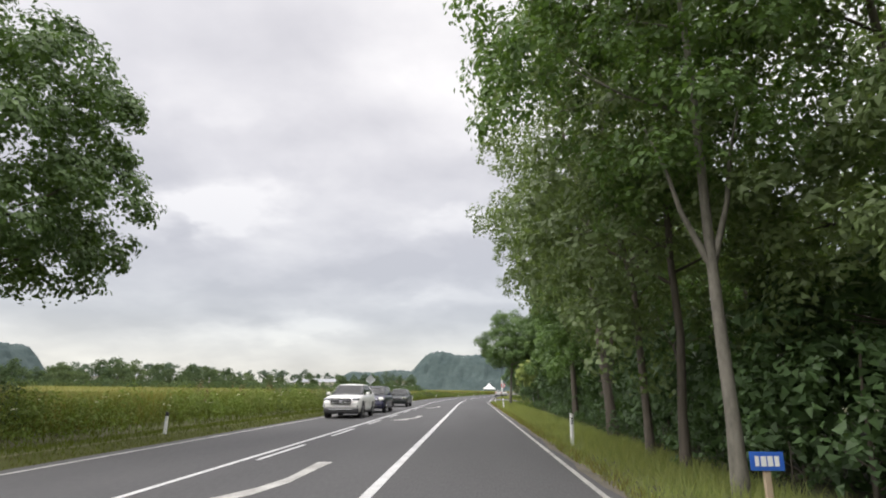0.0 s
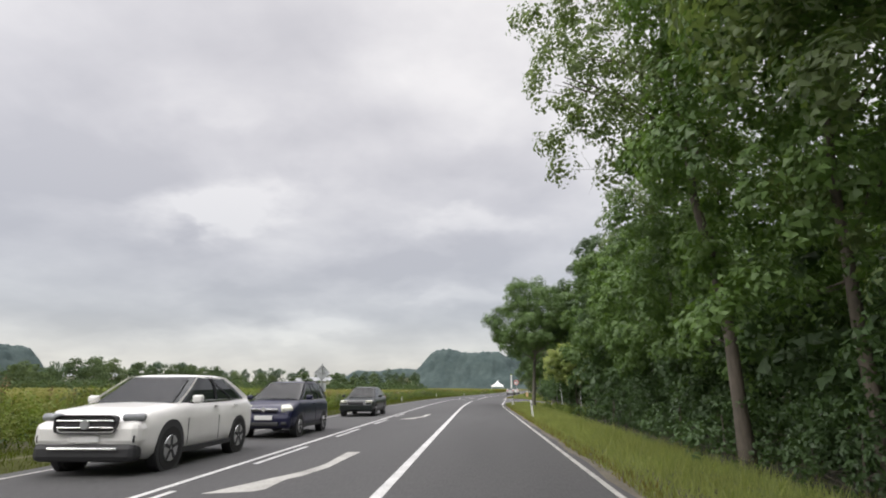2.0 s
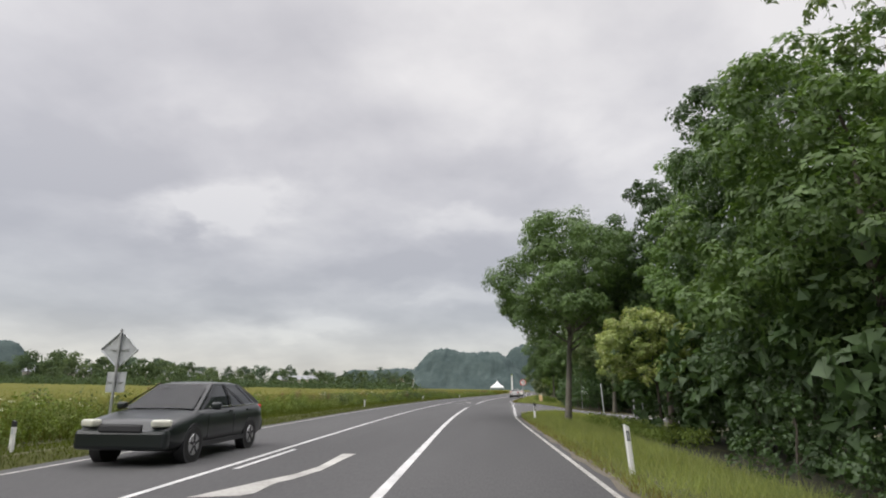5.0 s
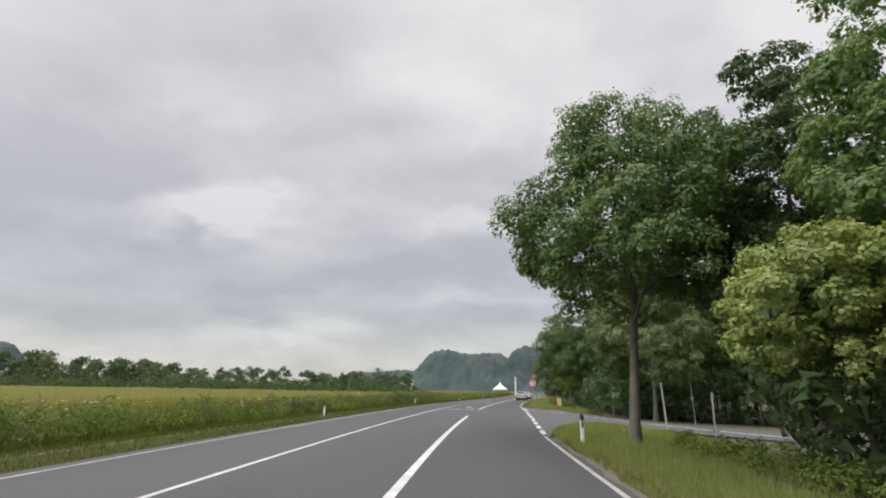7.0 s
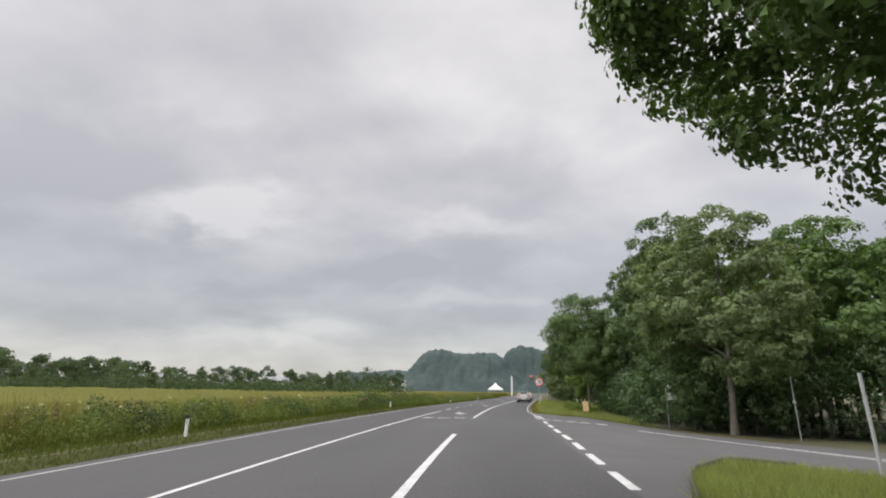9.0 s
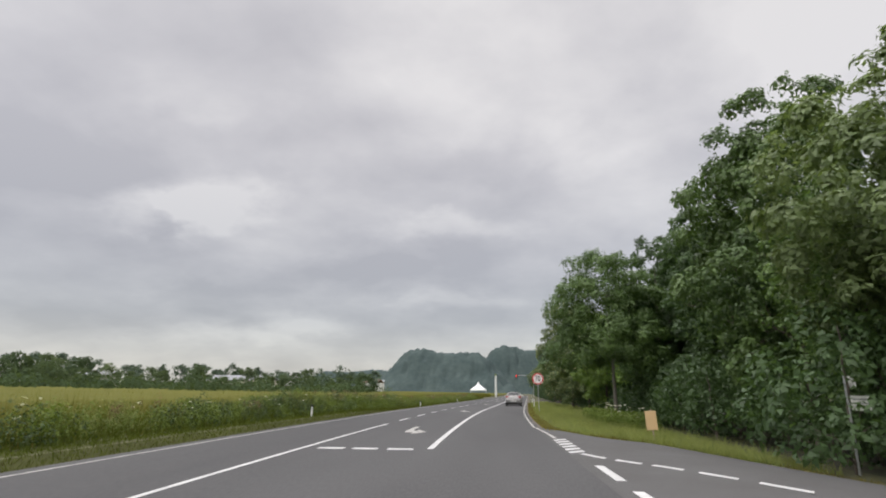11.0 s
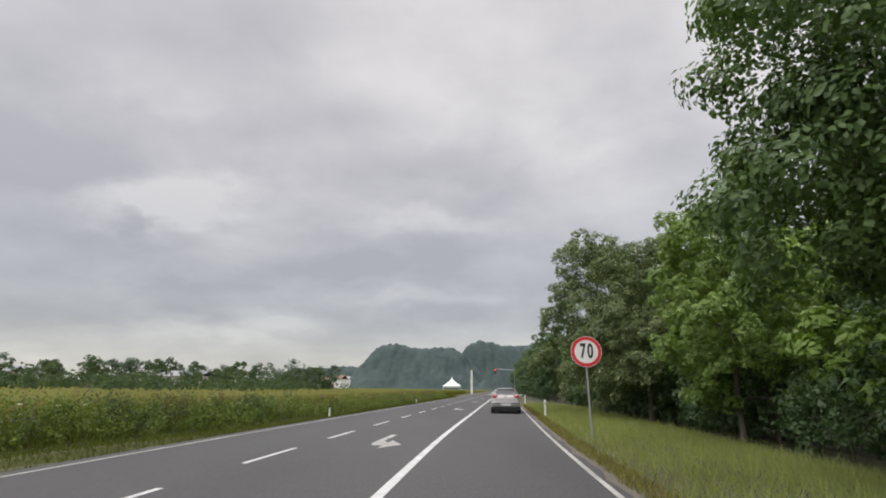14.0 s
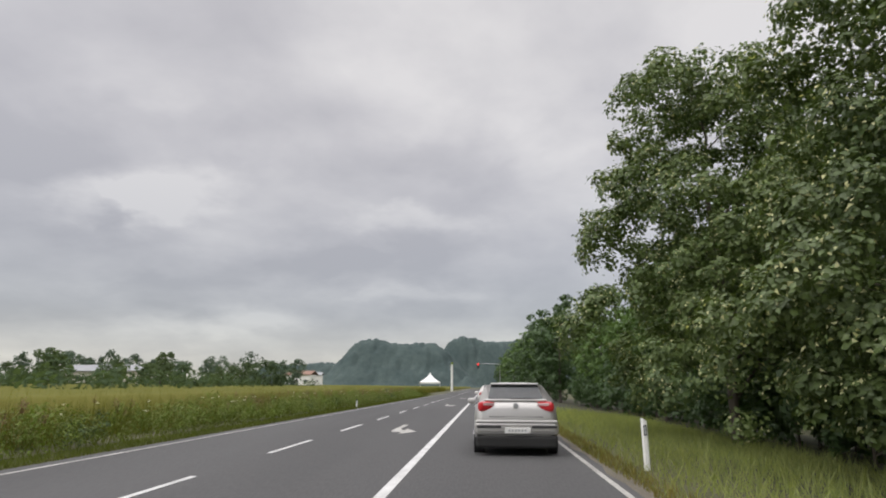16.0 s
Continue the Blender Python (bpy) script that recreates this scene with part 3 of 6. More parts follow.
def leaf_sprays(rng, centres, radii, count, size, droop=0.35, flat=0.7, shell=0.82, plain=True, puff=0.45, loose=0.42, face=None):
    """Leaves on clumps, facing outwards and up: three-cornered, or folded four-cornered ones. Returns vertices and triangles."""
    centres, radii = np.asarray(centres, float), np.asarray(radii, float)
    w = radii ** 2
    idx = rng.choice(len(centres), count, p=w / w.sum())
    d = rng.normal(size=(count, 3))
    d += np.array([0, 0, puff]) if face is None else face[idx] * puff
    d /= np.linalg.norm(d, axis=1, keepdims=True)
    # most leaves lie on the clump's lumpy shell, some inside
    lump = 1 + 0.16 * np.sin(d[:, 0] * 7 + idx) + 0.16 * np.sin(d[:, 1] * 8 + 2 * idx) + 0.12 * np.sin(d[:, 2] * 9 + 3 * idx)
    inside = rng.random(count) < 0.12
    r = radii[idx] * lump * np.where(inside, rng.random(count) ** 0.5, shell + (1.04 - shell) * rng.random(count))
    c = centres[idx] + d * r[:, None] * np.array([1, 1, flat])
    nrm = d * 1.0 + rng.normal(size=(count, 3)) * loose + np.array([0, 0, 0.35])
    nrm /= np.linalg.norm(nrm, axis=1, keepdims=True)
    tip = np.cross(nrm, rng.normal(size=(count, 3)))
    tip += d * 0.6 - np.array([0, 0, droop])
    tip -= nrm * (tip * nrm).sum(1, keepdims=True)
    tip /= np.linalg.norm(tip, axis=1, keepdims=True)
    side = np.cross(nrm, tip)
    s = size * (0.6 + 0.8 * rng.random(count))[:, None]
    fold = nrm * s * 0.1
    if plain:
        V = np.stack([c - tip * s * 0.4 + side * s * 0.22, c + tip * s * 0.62 - fold, c - side * s * 0.42 + fold - tip * s * 0.1], 1)
        return V.reshape(-1, 3), np.arange(count)[:, None] * 3 + np.array([0, 1, 2])
    V = np.stack([c - tip * s * 0.48, c + side * s * 0.36 + fold - tip * s * 0.02, c + tip * s * 0.56 - fold, c - side * s * 0.38 + fold - tip * s * 0.1], 1)
    b = np.arange(count)[:, None] * 4
    return V.reshape(-1, 3), np.concatenate([b + np.array([0, 1, 2]), b + np.array([0, 2, 3])], 0)


def make_tree(name, seed, height, base, spread, trunk_r, leaves, leaf, mat, bark, lean=(0, 0), clumps=60, shape=1.0, clump_r=0.9, one_side=(0, 0), limbs=11, dead=0, label="", cat="tree", group="trees", droop=0.35, m=None, boxy=False, fork=0.0, fine=False, tufts=8, hollow=0.4, blossom=0, bent=1.0, gap=0.85, layer=0.85):
    """A tree: a bent tapered trunk with limbs and twigs, and a crown of leaf clumps between base and height."""
    rng = np.random.default_rng(seed)
    t = thing(name, m or Matrix.Identity(4), label, cat, group)
    top = Vector((lean[0], lean[1], height * 0.86))
    wob = rng.normal(size=(9, 2)) * 0.0125 * height * bent
    tp = []
    for i in range(9):
        f = i / 8
        tp.append(Vector((top.x * f ** 1.3 + wob[i][0] * f, top.y * f ** 1.3 + wob[i][1] * f, -0.5 + (top.z + 0.5) * f)))
    tr = [trunk_r * (1.35 if i == 0 else 1.0) * (1 - 0.86 * (i / 8) ** 0.9) + 0.012 for i in range(9)]
    pieces = [tube_path(tp, tr, 10)]

    def trunk_at(z):
        f = (z + 0.5) / (top.z + 0.5) * 8
        i = int(min(max(f, 0), 7))
        return tp[i].lerp(tp[i + 1], f - i), tr[i] + (tr[i + 1] - tr[i]) * (f - i)

    # clumps through the crown's ellipsoid, thinner towards the top by shape
    cs, rs = [], []
    mid, hz = (base + height) / 2, (height - base) / 2
    lift, tries = [], 0
    while len(cs) < clumps:
        while True:
            p = rng.uniform(-1, 1, 3)
            q = np.linalg.norm(p)
            if boxy:
                # a flat-bottomed dome: full width low down, rounded above
                q = max(math.hypot(p[0], p[1]) / math.sqrt(max(1 - max(p[2], 0.0) ** 2, 0.02)) / (1.0 if p[2] > -0.8 else 0.75), 0.46 if abs(p[2]) > 0.35 else 0)
            if (hollow if fine else 0.4) < q < 1:
                break
        f = (p[2] + 1) / 2
        wd = spread * (1.0 - (1 - shape) * f) * (0.85 + 0.3 * rng.random())
        c, _ = trunk_at(min(max(mid + p[2] * hz, 0), top.z))
        q = (c.x + p[0] * wd + one_side[0] * (1 - abs(p[2])), c.y + p[1] * wd + one_side[1] * (1 - abs(p[2])), mid + p[2] * hz * 0.94)
        # clumps keep apart, so that dark gaps stay between them
        tries += 1
        if tries < 12 * clumps and len(cs) and (((np.array(cs) - q) * (1, 1, 1.35)) ** 2).sum(1).min() < (gap * clump_r) ** 2:
            continue
        out = Vector((p[0], p[1], 0.35 + 0.6 * max(p[2], -0.3)))
        lift.append(tuple(out.normalized()))
        cs.append(q)
        rs.append(clump_r * (0.7 + 0.65 * rng.random()) * 1.12)
    # limbs run from the trunk to clumps, with twigs
    for k in range(limbs):
        j = int(rng.integers(len(cs)))
        c = Vector(cs[j])
        z0 = max(min(c.z - (0.4 + 0.25 * rng.random()) * (c - Vector((0, 0, c.z))).length, top.z * 0.97), base * 0.75)
        a, r = trunk_at(z0)
        b = a.lerp(c, 0.55) + Vector((0, 0, 0.06 * (c - a).length)) + Vector(rng.normal(size=3) * 0.15)
        pieces.append(tube_path([a, a.lerp(b, 0.5), b, c.lerp(b, 0.35), c], [r * 0.5, r * 0.42, r * 0.3, r * 0.2, 0.012], 6))
        for _ in range(3):
            e = c + Vector(rng.normal(size=3)).normalized() * rs[j] * 0.75
            pieces.append(tube_path([b, b.lerp(e, 0.5) + Vector(rng.normal(size=3) * 0.08), e], [r * 0.17, r * 0.1, 0.006], 5))
    if fork:
        a, r = trunk_at(fork)
        for d in (Vector((-0.9, 0.2, 2.6)), Vector((0.75, -0.2, 2.9))):
            pieces.append(tube_path([a - Vector((0, 0, 0.25)), a + d * 0.35 + Vector((d.x * 0.15, 0, 0)), a + d * 0.7, a + d * 1.05], [r * 0.7, r * 0.5, r * 0.32, 0.02], 8))
    for k in range(dead):
        z0 = base + (height - base) * (0.45 + 0.5 * rng.random())
        a, r = trunk_at(min(z0, top.z))
        d = Vector((rng.normal(), rng.normal(), 0.7 + rng.random())).normalized() * spread * (0.8 + 0.6 * rng.random())
        p1, p2 = a + d * 0.4 + Vector(rng.normal(size=3) * 0.15), a + d
        pieces.append(tube_path([a, p1, p2], [r * 0.4 + 0.01, 0.02, 0.006], 5))
        for _ in range(7):
            s = p1.lerp(p2, rng.random())
            e = s + d.length * 0.35 * Vector(rng.normal(size=3) + np.array([0, 0, 0.3])).normalized()
            pieces.append(tube_path([s, s.lerp(e, 0.5) + Vector(rng.normal(size=3) * 0.05), e], [0.011, 0.008, 0.004], 4))
    V, F = merge(pieces)
    arr("trunk", V, F, bark, t, smooth=True)
    ts, tr_, face = tufts_of(rng, cs, rs, tufts, lift, layer)
    V, F = leaf_sprays(rng, ts, tr_, int(leaves * (1.1 if fine else 1.5)), leaf * (1.15 if fine else 1.35), droop, 0.75, 0.78, not fine, 1.0, 0.25, face)
    arr("crown", V, F, mat, t)
    if blossom:
        V, F = leaf_sprays(rng, ts, tr_ * 1.05, blossom, 0.085, 0.6, 0.6, 0.95, True, 1.2, 0.4, face)
        arr("blossom", V, F, M_BLOSSOM, t, "pale creamy flower bracts")
    return t


# near trees of the wood's edge, one by one:
# name, seed, along, off, height, crown base, spread, trunk, leaves, leaf, leaf material, bark, lean, clumps, clump radius, options, label
def near_trees():
    T = [
        ("maple_tree", 11, 7.6, 4.5, 17.0, 4.6, 4.2, 0.125, 46000, 0.11, M_LEAF, M_BARK_PALE, (0.2, 1.0), 110, 1.05, {"fine": True, "bent": 0.4, "fork": 4.2}, "tall maple with a pale straight forked trunk"),
        # the next two maples take the paler leaf colour in place of haze
        ("maple_tree", 12, 11.2, 4.9, 16.0, 1.8, 3.6, 0.11, 26000, 0.12, M_LEAF_ASH_HAZE, M_BARK, (0.6, 0.4), 80, 1.0, {"fine": True}, "dark-trunked maple close to the verge"),
        ("maple_tree", 13, 14.0, 5.0, 15.5, 2.2, 3.6, 0.115, 19000, 0.12, M_LEAF_ASH_HAZE, M_BARK, (-0.9, 0.0), 80, 1.0, {"fine": True}, "maple with branches over the road"),
        ("ash_tree", 14, 20.5, 5.6, 18.5, 3.5, 4.4, 0.2, 23000, 0.11, M_LEAF_ASH_HAZE, M_BARK, (-1.6, 0.6), 80, 1.0, {"fine": True}, "tall grey-green tree leaning over the road"),
        ("ash_tree", 15, 25.7, 6.5, 17.0, 3.2, 3.6, 0.15, 24000, 0.12, M_LEAF_ASH_HAZE, M_BARK, (2.2, -1.2), 60, 1.0, {"limbs": 16}, "tree with a thick leaning brown trunk"),
        ("ash_tree", 16, 32.0, 6.2, 16.5, 6.0, 3.5, 0.18, 24000, 0.11, M_LEAF_ASH_HAZE, M_BARK, (-1.0, 0.3), 74, 0.95, {"fine": True, "limbs": 14}, "airy grey-green tree overhanging the road"),
        ("maple_tree", 39, 28.8, 7.1, 15.0, 2.0, 3.1, 0.15, 26000, 0.125, M_LEAF, M_BARK, (0.2, 0), 80, 1.0, {}, "dark leafy maple between two leaning trees"),
        ("maple_tree", 17, 37.5, 8.6, 11.5, 1.5, 3.2, 0.14, 24000, 0.12, M_LEAF, M_BARK, (0, 0), 66, 0.95, {}, "bushy green maple at the wood's edge"),
        ("maple_tree", 18, 43.5, 8.9, 9.6, 2.0, 3.1, 0.13, 24000, 0.12, M_LEAF, M_BARK, (-0.3, 0), 66, 0.9, {}, "low bushy maple at the wood's edge"),
        ("maple_tree", 19, 51.5, 9.0, 10.6, 2.2, 3.0, 0.13, 24000, 0.12, M_LEAF, M_BARK, (-0.3, 0), 66, 0.9, {}, "low bushy maple at the wood's edge"),
        ("birch_tree", 20, 50.0, 11.2, 16.4, 8.0, 3.3, 0.16, 3000, 0.13, M_LEAF_ASH_HAZE, M_BARK_PALE, (-0.6, 0.5), 40, 0.6, {"dead": 26, "limbs": 10}, "half-bare birch with white dead branches"),
        ("maple_tree", 22, 57.0, 10.3, 13.5, 2.6, 3.3, 0.16, 38000, 0.115, M_LEAF_DARK_SHADE, M_BARK, (0, 0), 70, 1.0, {}, "dark dense tree at the wood's edge"),
        ("linden_shrub", 23, 63.4, 7.6, 5.1, 2.4, 1.9, 0.07, 16000, 0.1, M_LEAF_LIME, M_BARK, (-0.2, 0), 44, 0.62, {"fine": True, "blossom": 2500, "limbs": 8}, "pale yellow-green flowering shrub"),
        ("maple_tree", 24, 64.5, 11.8, 15.5, 2.0, 3.2, 0.18, 38000, 0.115, M_LEAF, M_BARK, (0, 0), 70, 1.0, {}, "tall green tree behind the pale shrub"),
        ("ash_tree", 25, 69.2, 9.8, 14.0, 2.2, 2.5, 0.16, 28000, 0.12, M_LEAF_DARK_SHADE, M_BARK, (0, 0), 64, 0.85, {}, "tall narrow dark tree behind the lone maple"),
        ("maple_tree", 21, 70.8, 4.8, 11.3, 4.75, 3.05, 0.19, 90000, 0.1, M_LEAF_SHADED, M_BARK_PALE, (0.75, 0), 78, 1.2, {"fine": True, "layer": 0.62, "gap": 0.82, "hollow": 0.3, "bent": 0.3, "one_side": (-0.1, 0.0), "limbs": 20, "boxy": True}, "lone round-crowned maple on the grass verge"),
        ("ash_tree", 26, 99.0, 12.6, 11.6, 2.6, 4.1, 0.2, 34000, 0.14, M_LEAF_ASH_HAZE, M_BARK_PALE, (0.2, 0), 85, 0.95, {}, "broad round grey-green tree beyond the side road"),
        ("maple_tree", 27, 104.0, 20.5, 12.8, 1.6, 4.8, 0.2, 18000, 0.22, M_LEAF, M_BARK, (0, 0), 80, 1.1, {}, "large green tree beyond the side road"),
        ("maple_tree", 28, 107.5, 12.4, 15.2, 2.4, 3.4, 0.16, 30000, 0.14, M_LEAF_SHADED, M_BARK, (-0.3, 0), 76, 1.0, {}, "green tree with shaded leaf colour at the wood's corner"),
        ("maple_tree", 29, 123.4, 7.9, 11.3, 3.2, 2.45, 0.14, 54000, 0.108, M_LEAF_SHADED, M_BARK_PALE, (-0.3, -0.5), 62, 1.15, {"fine": True, "boxy": True, "gap": 0.88, "layer": 0.65}, "dense dark green maple beside the verge"),
        ("maple_tree", 30, 126.0, 11.6, 13.2, 2.0, 3.2, 0.16, 20000, 0.17, M_LEAF_DARK_SHADE, M_BARK, (0, 0), 66, 1.0, {}, "tall dark tree in the second row"),
        ("ash_tree", 31, 115.0, 12.5, 14.0, 1.5, 3.0, 0.15, 20000, 0.13, M_LEAF_DARK_SHADE, M_BARK, (0, 0), 66, 0.85, {}, "dark tree with thin twigs at its top"),
        ("ash_tree", 32, 128.5, 15.4, 15.3, 2.0, 3.4, 0.18, 13000, 0.22, M_LEAF_DARK_SHADE, M_BARK, (0, 0), 66, 1.1, {}, "tall dark tree deep in the wood"),
        ("robinia_tree", 33, 137.6, 9.4, 9.0, 0.8, 2.8, 0.12, 22000, 0.12, M_LEAF_ROBINIA, M_BARK, (0, 0), 55, 0.8, {}, "bright green robinia with feathery leaves"),
        ("robinia_tree", 34, 143.5, 12.6, 10.4, 1.2, 3.2, 0.15, 22000, 0.15, M_LEAF_ROBINIA, M_BARK, (0, 0), 66, 0.95, {}, "taller bright green robinia"),
        ("linden_tree", 35, 148.8, 8.9, 10.2, 1.4, 2.95, 0.16, 72000, 0.105, M_LEAF_LINDEN, M_BARK, (0, 0), 78, 1.15, {"fine": True, "boxy": True, "gap": 0.84, "layer": 0.85, "blossom": 9000}, "dense linden with pale flower bracts"),
        ("linden_tree", 36, 157.6, 7.9, 14.0, 1.4, 3.3, 0.16, 68000, 0.12, M_LEAF_LINDEN, M_BARK, (-0.2, 0), 88, 1.15, {"fine": True, "gap": 0.84, "layer": 0.85, "blossom": 9000, "boxy": True}, "tall dense linden beside the verge"),
        ("robinia_tree", 37, 131.5, 12.8, 9.5, 1.0, 2.6, 0.12, 11000, 0.19, M_LEAF_ROBINIA, M_BARK, (0, 0), 55, 0.9, {}, "bright green robinia behind the speed sign"),
        ("maple_tree", 38, 10.8, -14.45, 12.6, 4.0, 3.7, 0.22, 50000, 0.13, M_LEAF_SHADED, M_BARK, (0.5, 0), 90, 1.1, {"fine": True, "gap": 0.85, "layer": 0.65, "one_side": (0.4, 0), "boxy": True}, "broad maple standing across the road by the field"),
    ]
    for name, seed, y, o, h, base, spread, tr, n, leaf, mat, bark, lean, clumps, cr, opts, label in T:
        kind = "shrub" if "shrub" in name else "tree"
        make_tree(name, seed, h, base, spread, tr, n, leaf, mat, bark, lean, clumps, 0.72, cr, label=label, cat=kind, group="roadside trees", m=along(y, o, ground_z(y, o)), **opts)


near_trees()


def back_rows():
    rng = np.random.default_rng(5)
    kinds = [
        make_tree("maple_tree", 51, 16.0, 2.0, 3.8, 0.2, 3600, 0.38, M_LEAF_DARK_SHADE, M_BARK, (0.5, 0.2), 80, 0.75, 1.2, label="dark dense tree deep in the wood", group="wood trees", limbs=5, tufts=3),
        make_tree("ash_tree", 52, 17.0, 3.0, 3.6, 0.2, 3600, 0.38, M_LEAF, M_BARK, (-0.5, 0.4), 76, 0.7, 1.2, label="tall green tree deep in the wood", group="wood trees", limbs=5, tufts=3),
    ]
    near_wood = make_tree("ash_tree", 53, 16.0, 1.5, 4.0, 0.18, 6800, 0.19, M_LEAF, M_BARK, (0.3, 0.2), 80, 0.8, 1.15, label="leafy green tree behind the first row", group="wood trees", limbs=5, tufts=6)
    # these shrubs carry the shade under the crowns in their leaf colour
    edge = [
        make_tree("hazel_shrub", 56, 5.2, 0.1, 2.0, 0.06, 1900, 0.145, M_LEAF_DARK_SHADE, M_BARK, (0.2, 0), 46, 0.8, 0.72, limbs=4, label="bushy green hazel at the wood's edge", cat="shrub", group="understorey shrubs", tufts=7),
        make_tree("elder_shrub", 57, 4.2, 0.1, 1.9, 0.05, 1700, 0.145, M_LEAF_DARK_SHADE, M_BARK, (-0.2, 0), 44, 0.85, 0.68, limbs=4, label="elder bush with shaded leaf colour at the wood's edge", cat="shrub", group="understorey shrubs", tufts=7),
    ]
    shrubs = [
        make_tree("hazel_shrub", 54, 5.2, 0.1, 2.0, 0.06, 1700, 0.21, M_LEAF_DARK_SHADE, M_BARK, (0.2, 0), 42, 0.8, 0.75, limbs=4, label="bushy green hazel under the trees", cat="shrub", group="understorey shrubs", tufts=5),
        make_tree("elder_shrub", 55, 4.2, 0.1, 1.9, 0.05, 1250, 0.24, M_LEAF_DARK_SHADE, M_BARK, (-0.2, 0), 40, 0.85, 0.7, limbs=4, label="elder bush with shaded leaf colour under the trees", cat="shrub", group="understorey shrubs", tufts=5),
    ]

    def put(ob, y, o, s):
        c = copy_thing(ob, along(y, o, ground_z(y, o), rng.uniform(0, 360)))
        c.scale = (s * rng.uniform(0.9, 1.1), s * rng.uniform(0.9, 1.1), s)

    # paler leaf colour again paints haze over this maple
    first = make_tree("maple_tree", 59, 16.0, 1.5, 3.8, 0.17, 20000, 0.12, M_LEAF_ASH_HAZE, M_BARK, (0.2, 0.2), 70, 0.8, 1.1, label="leafy maple at the wood's edge", group="wood trees")
    for y in np.arange(-6, 70, 6.5):
        put(first if y < 16 else near_wood, y + rng.uniform(-1.5, 1.5), 11.5 + rng.uniform(-1, 1.5) + (3 if y > 36 else 0), rng.uniform(0.68, 0.85))
        if int(y) % 2:
            put(near_wood if y < 30 else kinds[0], y + rng.uniform(-1.5, 1.5), 18 + rng.uniform(-1, 1.5), rng.uniform(0.8, 1.0))
    for y, o, s in ((-2.5, 8.2, 1.0), (3.2, 8.8, 0.95), (8.5, 9.4, 1.05)):
        put(first, y, o, s)
    kinds.append(first)
    for y, o, s in ((103.5, 12.4, 0.64), (105, 16, 0.62), (103, 19, 0.62), (101, 24, 0.7)):
        put(near_wood, y, o, s)
    for y, o, s in ((106, 27, 0.9), (112, 17, 0.7), (113, 23, 0.85), (120, 15, 0.8), (120, 21, 0.85), (133, 18, 0.75), (139, 17.5, 0.7), (146, 18, 0.7), (152, 13, 0.75), (160, 13, 0.8), (98, 30, 0.85), (92, 36, 0.9)):
        put(kinds[int(rng.integers(2))], y, o, s)
    # the row beyond the last bend
    for y in np.arange(165, 205, 5.5):
        put(kinds[1], y + rng.uniform(-1, 1), 11.6 + rng.uniform(-0.5, 1), rng.uniform(0.54, 0.68))
        put(shrubs[0], y + 2, 10.3 + rng.uniform(-0.5, 1), rng.uniform(0.7, 1.0))
        put(shrubs[1], y + 1, 12.2, rng.uniform(0.9, 1.1))
    for y in np.arange(208, 420, 9.0):
        put(kinds[int(rng.integers(2))], y + rng.uniform(-2, 2), 8.9 + rng.uniform(-0.8, 1.5), rng.uniform(0.7, 0.85))
        put(shrubs[1], y + 3, 8.2 + rng.uniform(-0.5, 1), rng.uniform(1.0, 1.3))
    for y in np.arange(9.0, 57, 2.9):
        put(edge[int(rng.integers(2))], y + rng.uniform(-0.6, 0.6), 7.7 + rng.uniform(-0.3, 0.8) + (0.9 if y > 34 else 0), rng.uniform(0.6, 1.0))
    bramble = make_tree("bramble_bush", 60, 1.5, 0.1, 0.95, 0.02, 700, 0.085, M_LEAF_DARK_SHADE, M_BARK, (0.1, 0), 20, 0.85, 0.3, limbs=3, fine=True, label="low bramble with shaded leaf colour at the back of the verge", cat="shrub", group="understorey shrubs", tufts=5)
    for y in np.arange(9.0, 52, 1.9):
        put(bramble, y + rng.uniform(-0.6, 0.6), 6.2 + rng.uniform(-0.4, 0.5) + (0.7 if y > 34 else 0), rng.uniform(0.7, 1.1))
    kinds.append(bramble)
    for y in np.arange(10, 66, 4.5):
        put(shrubs[1], y, 9.3 + rng.uniform(-0.5, 1), rng.uniform(0.9, 1.3))
    for y in np.arange(112, 166, 3.6):
        put((edge if y < 152 else shrubs)[int(rng.integers(2))], y + rng.uniform(-0.6, 0.6), 10.4 + rng.uniform(-0.4, 0.9), rng.uniform(0.65, 0.95))
        put((edge if y < 140 else shrubs)[1], y + 1.5, 11.5 + rng.uniform(-0.5, 1), rng.uniform(0.9, 1.2))
    for y, o in ((105.5, 15.4), (107.2, 16), (109, 17), (111.5, 18), (60.5, 11.0), (62.6, 11.5), (64.8, 11.4), (66.5, 12.4), (68.5, 11.5), (72, 11.8), (100.5, 9.6), (101.5, 11.4), (101, 14.5), (100.5, 16.0), (100, 18.0), (99, 20.5), (98.5, 22.5), (97.5, 25), (96.5, 28), (95, 32), (104, 13), (104, 17), (103, 21), (102, 25), (101, 30), (104.5, 12.6), (107.5, 12.8), (110, 12.4)):
        put(edge[int(rng.integers(2))], y, o, rng.uniform(0.75, 1.1) if o > 8.7 or y < 60 else 0.5)
    # unseen trees added behind the edge rows, to deepen the wood and block light
    deep = make_tree("beech_tree", 58, 16.0, 3.0, 4.2, 0.2, 1000, 0.7, M_LEAF, M_BARK, (0.3, 0.3), 60, 0.8, 1.3, label="tall unseen tree added in the depth of the wood", group="wood trees", limbs=5, tufts=2)
    for y0, y1, o1 in ((-30, 66, 38), (104, 200, 40)):
        for y in np.arange(y0, y1, 9.5):
            for o in np.arange(22, o1, 7.5):
                put(deep, y + rng.uniform(-2, 2), o + rng.uniform(-2, 2), rng.uniform(0.75, 1.05) * (0.75 if 100 < y < 120 else 1))
    kinds.append(deep)
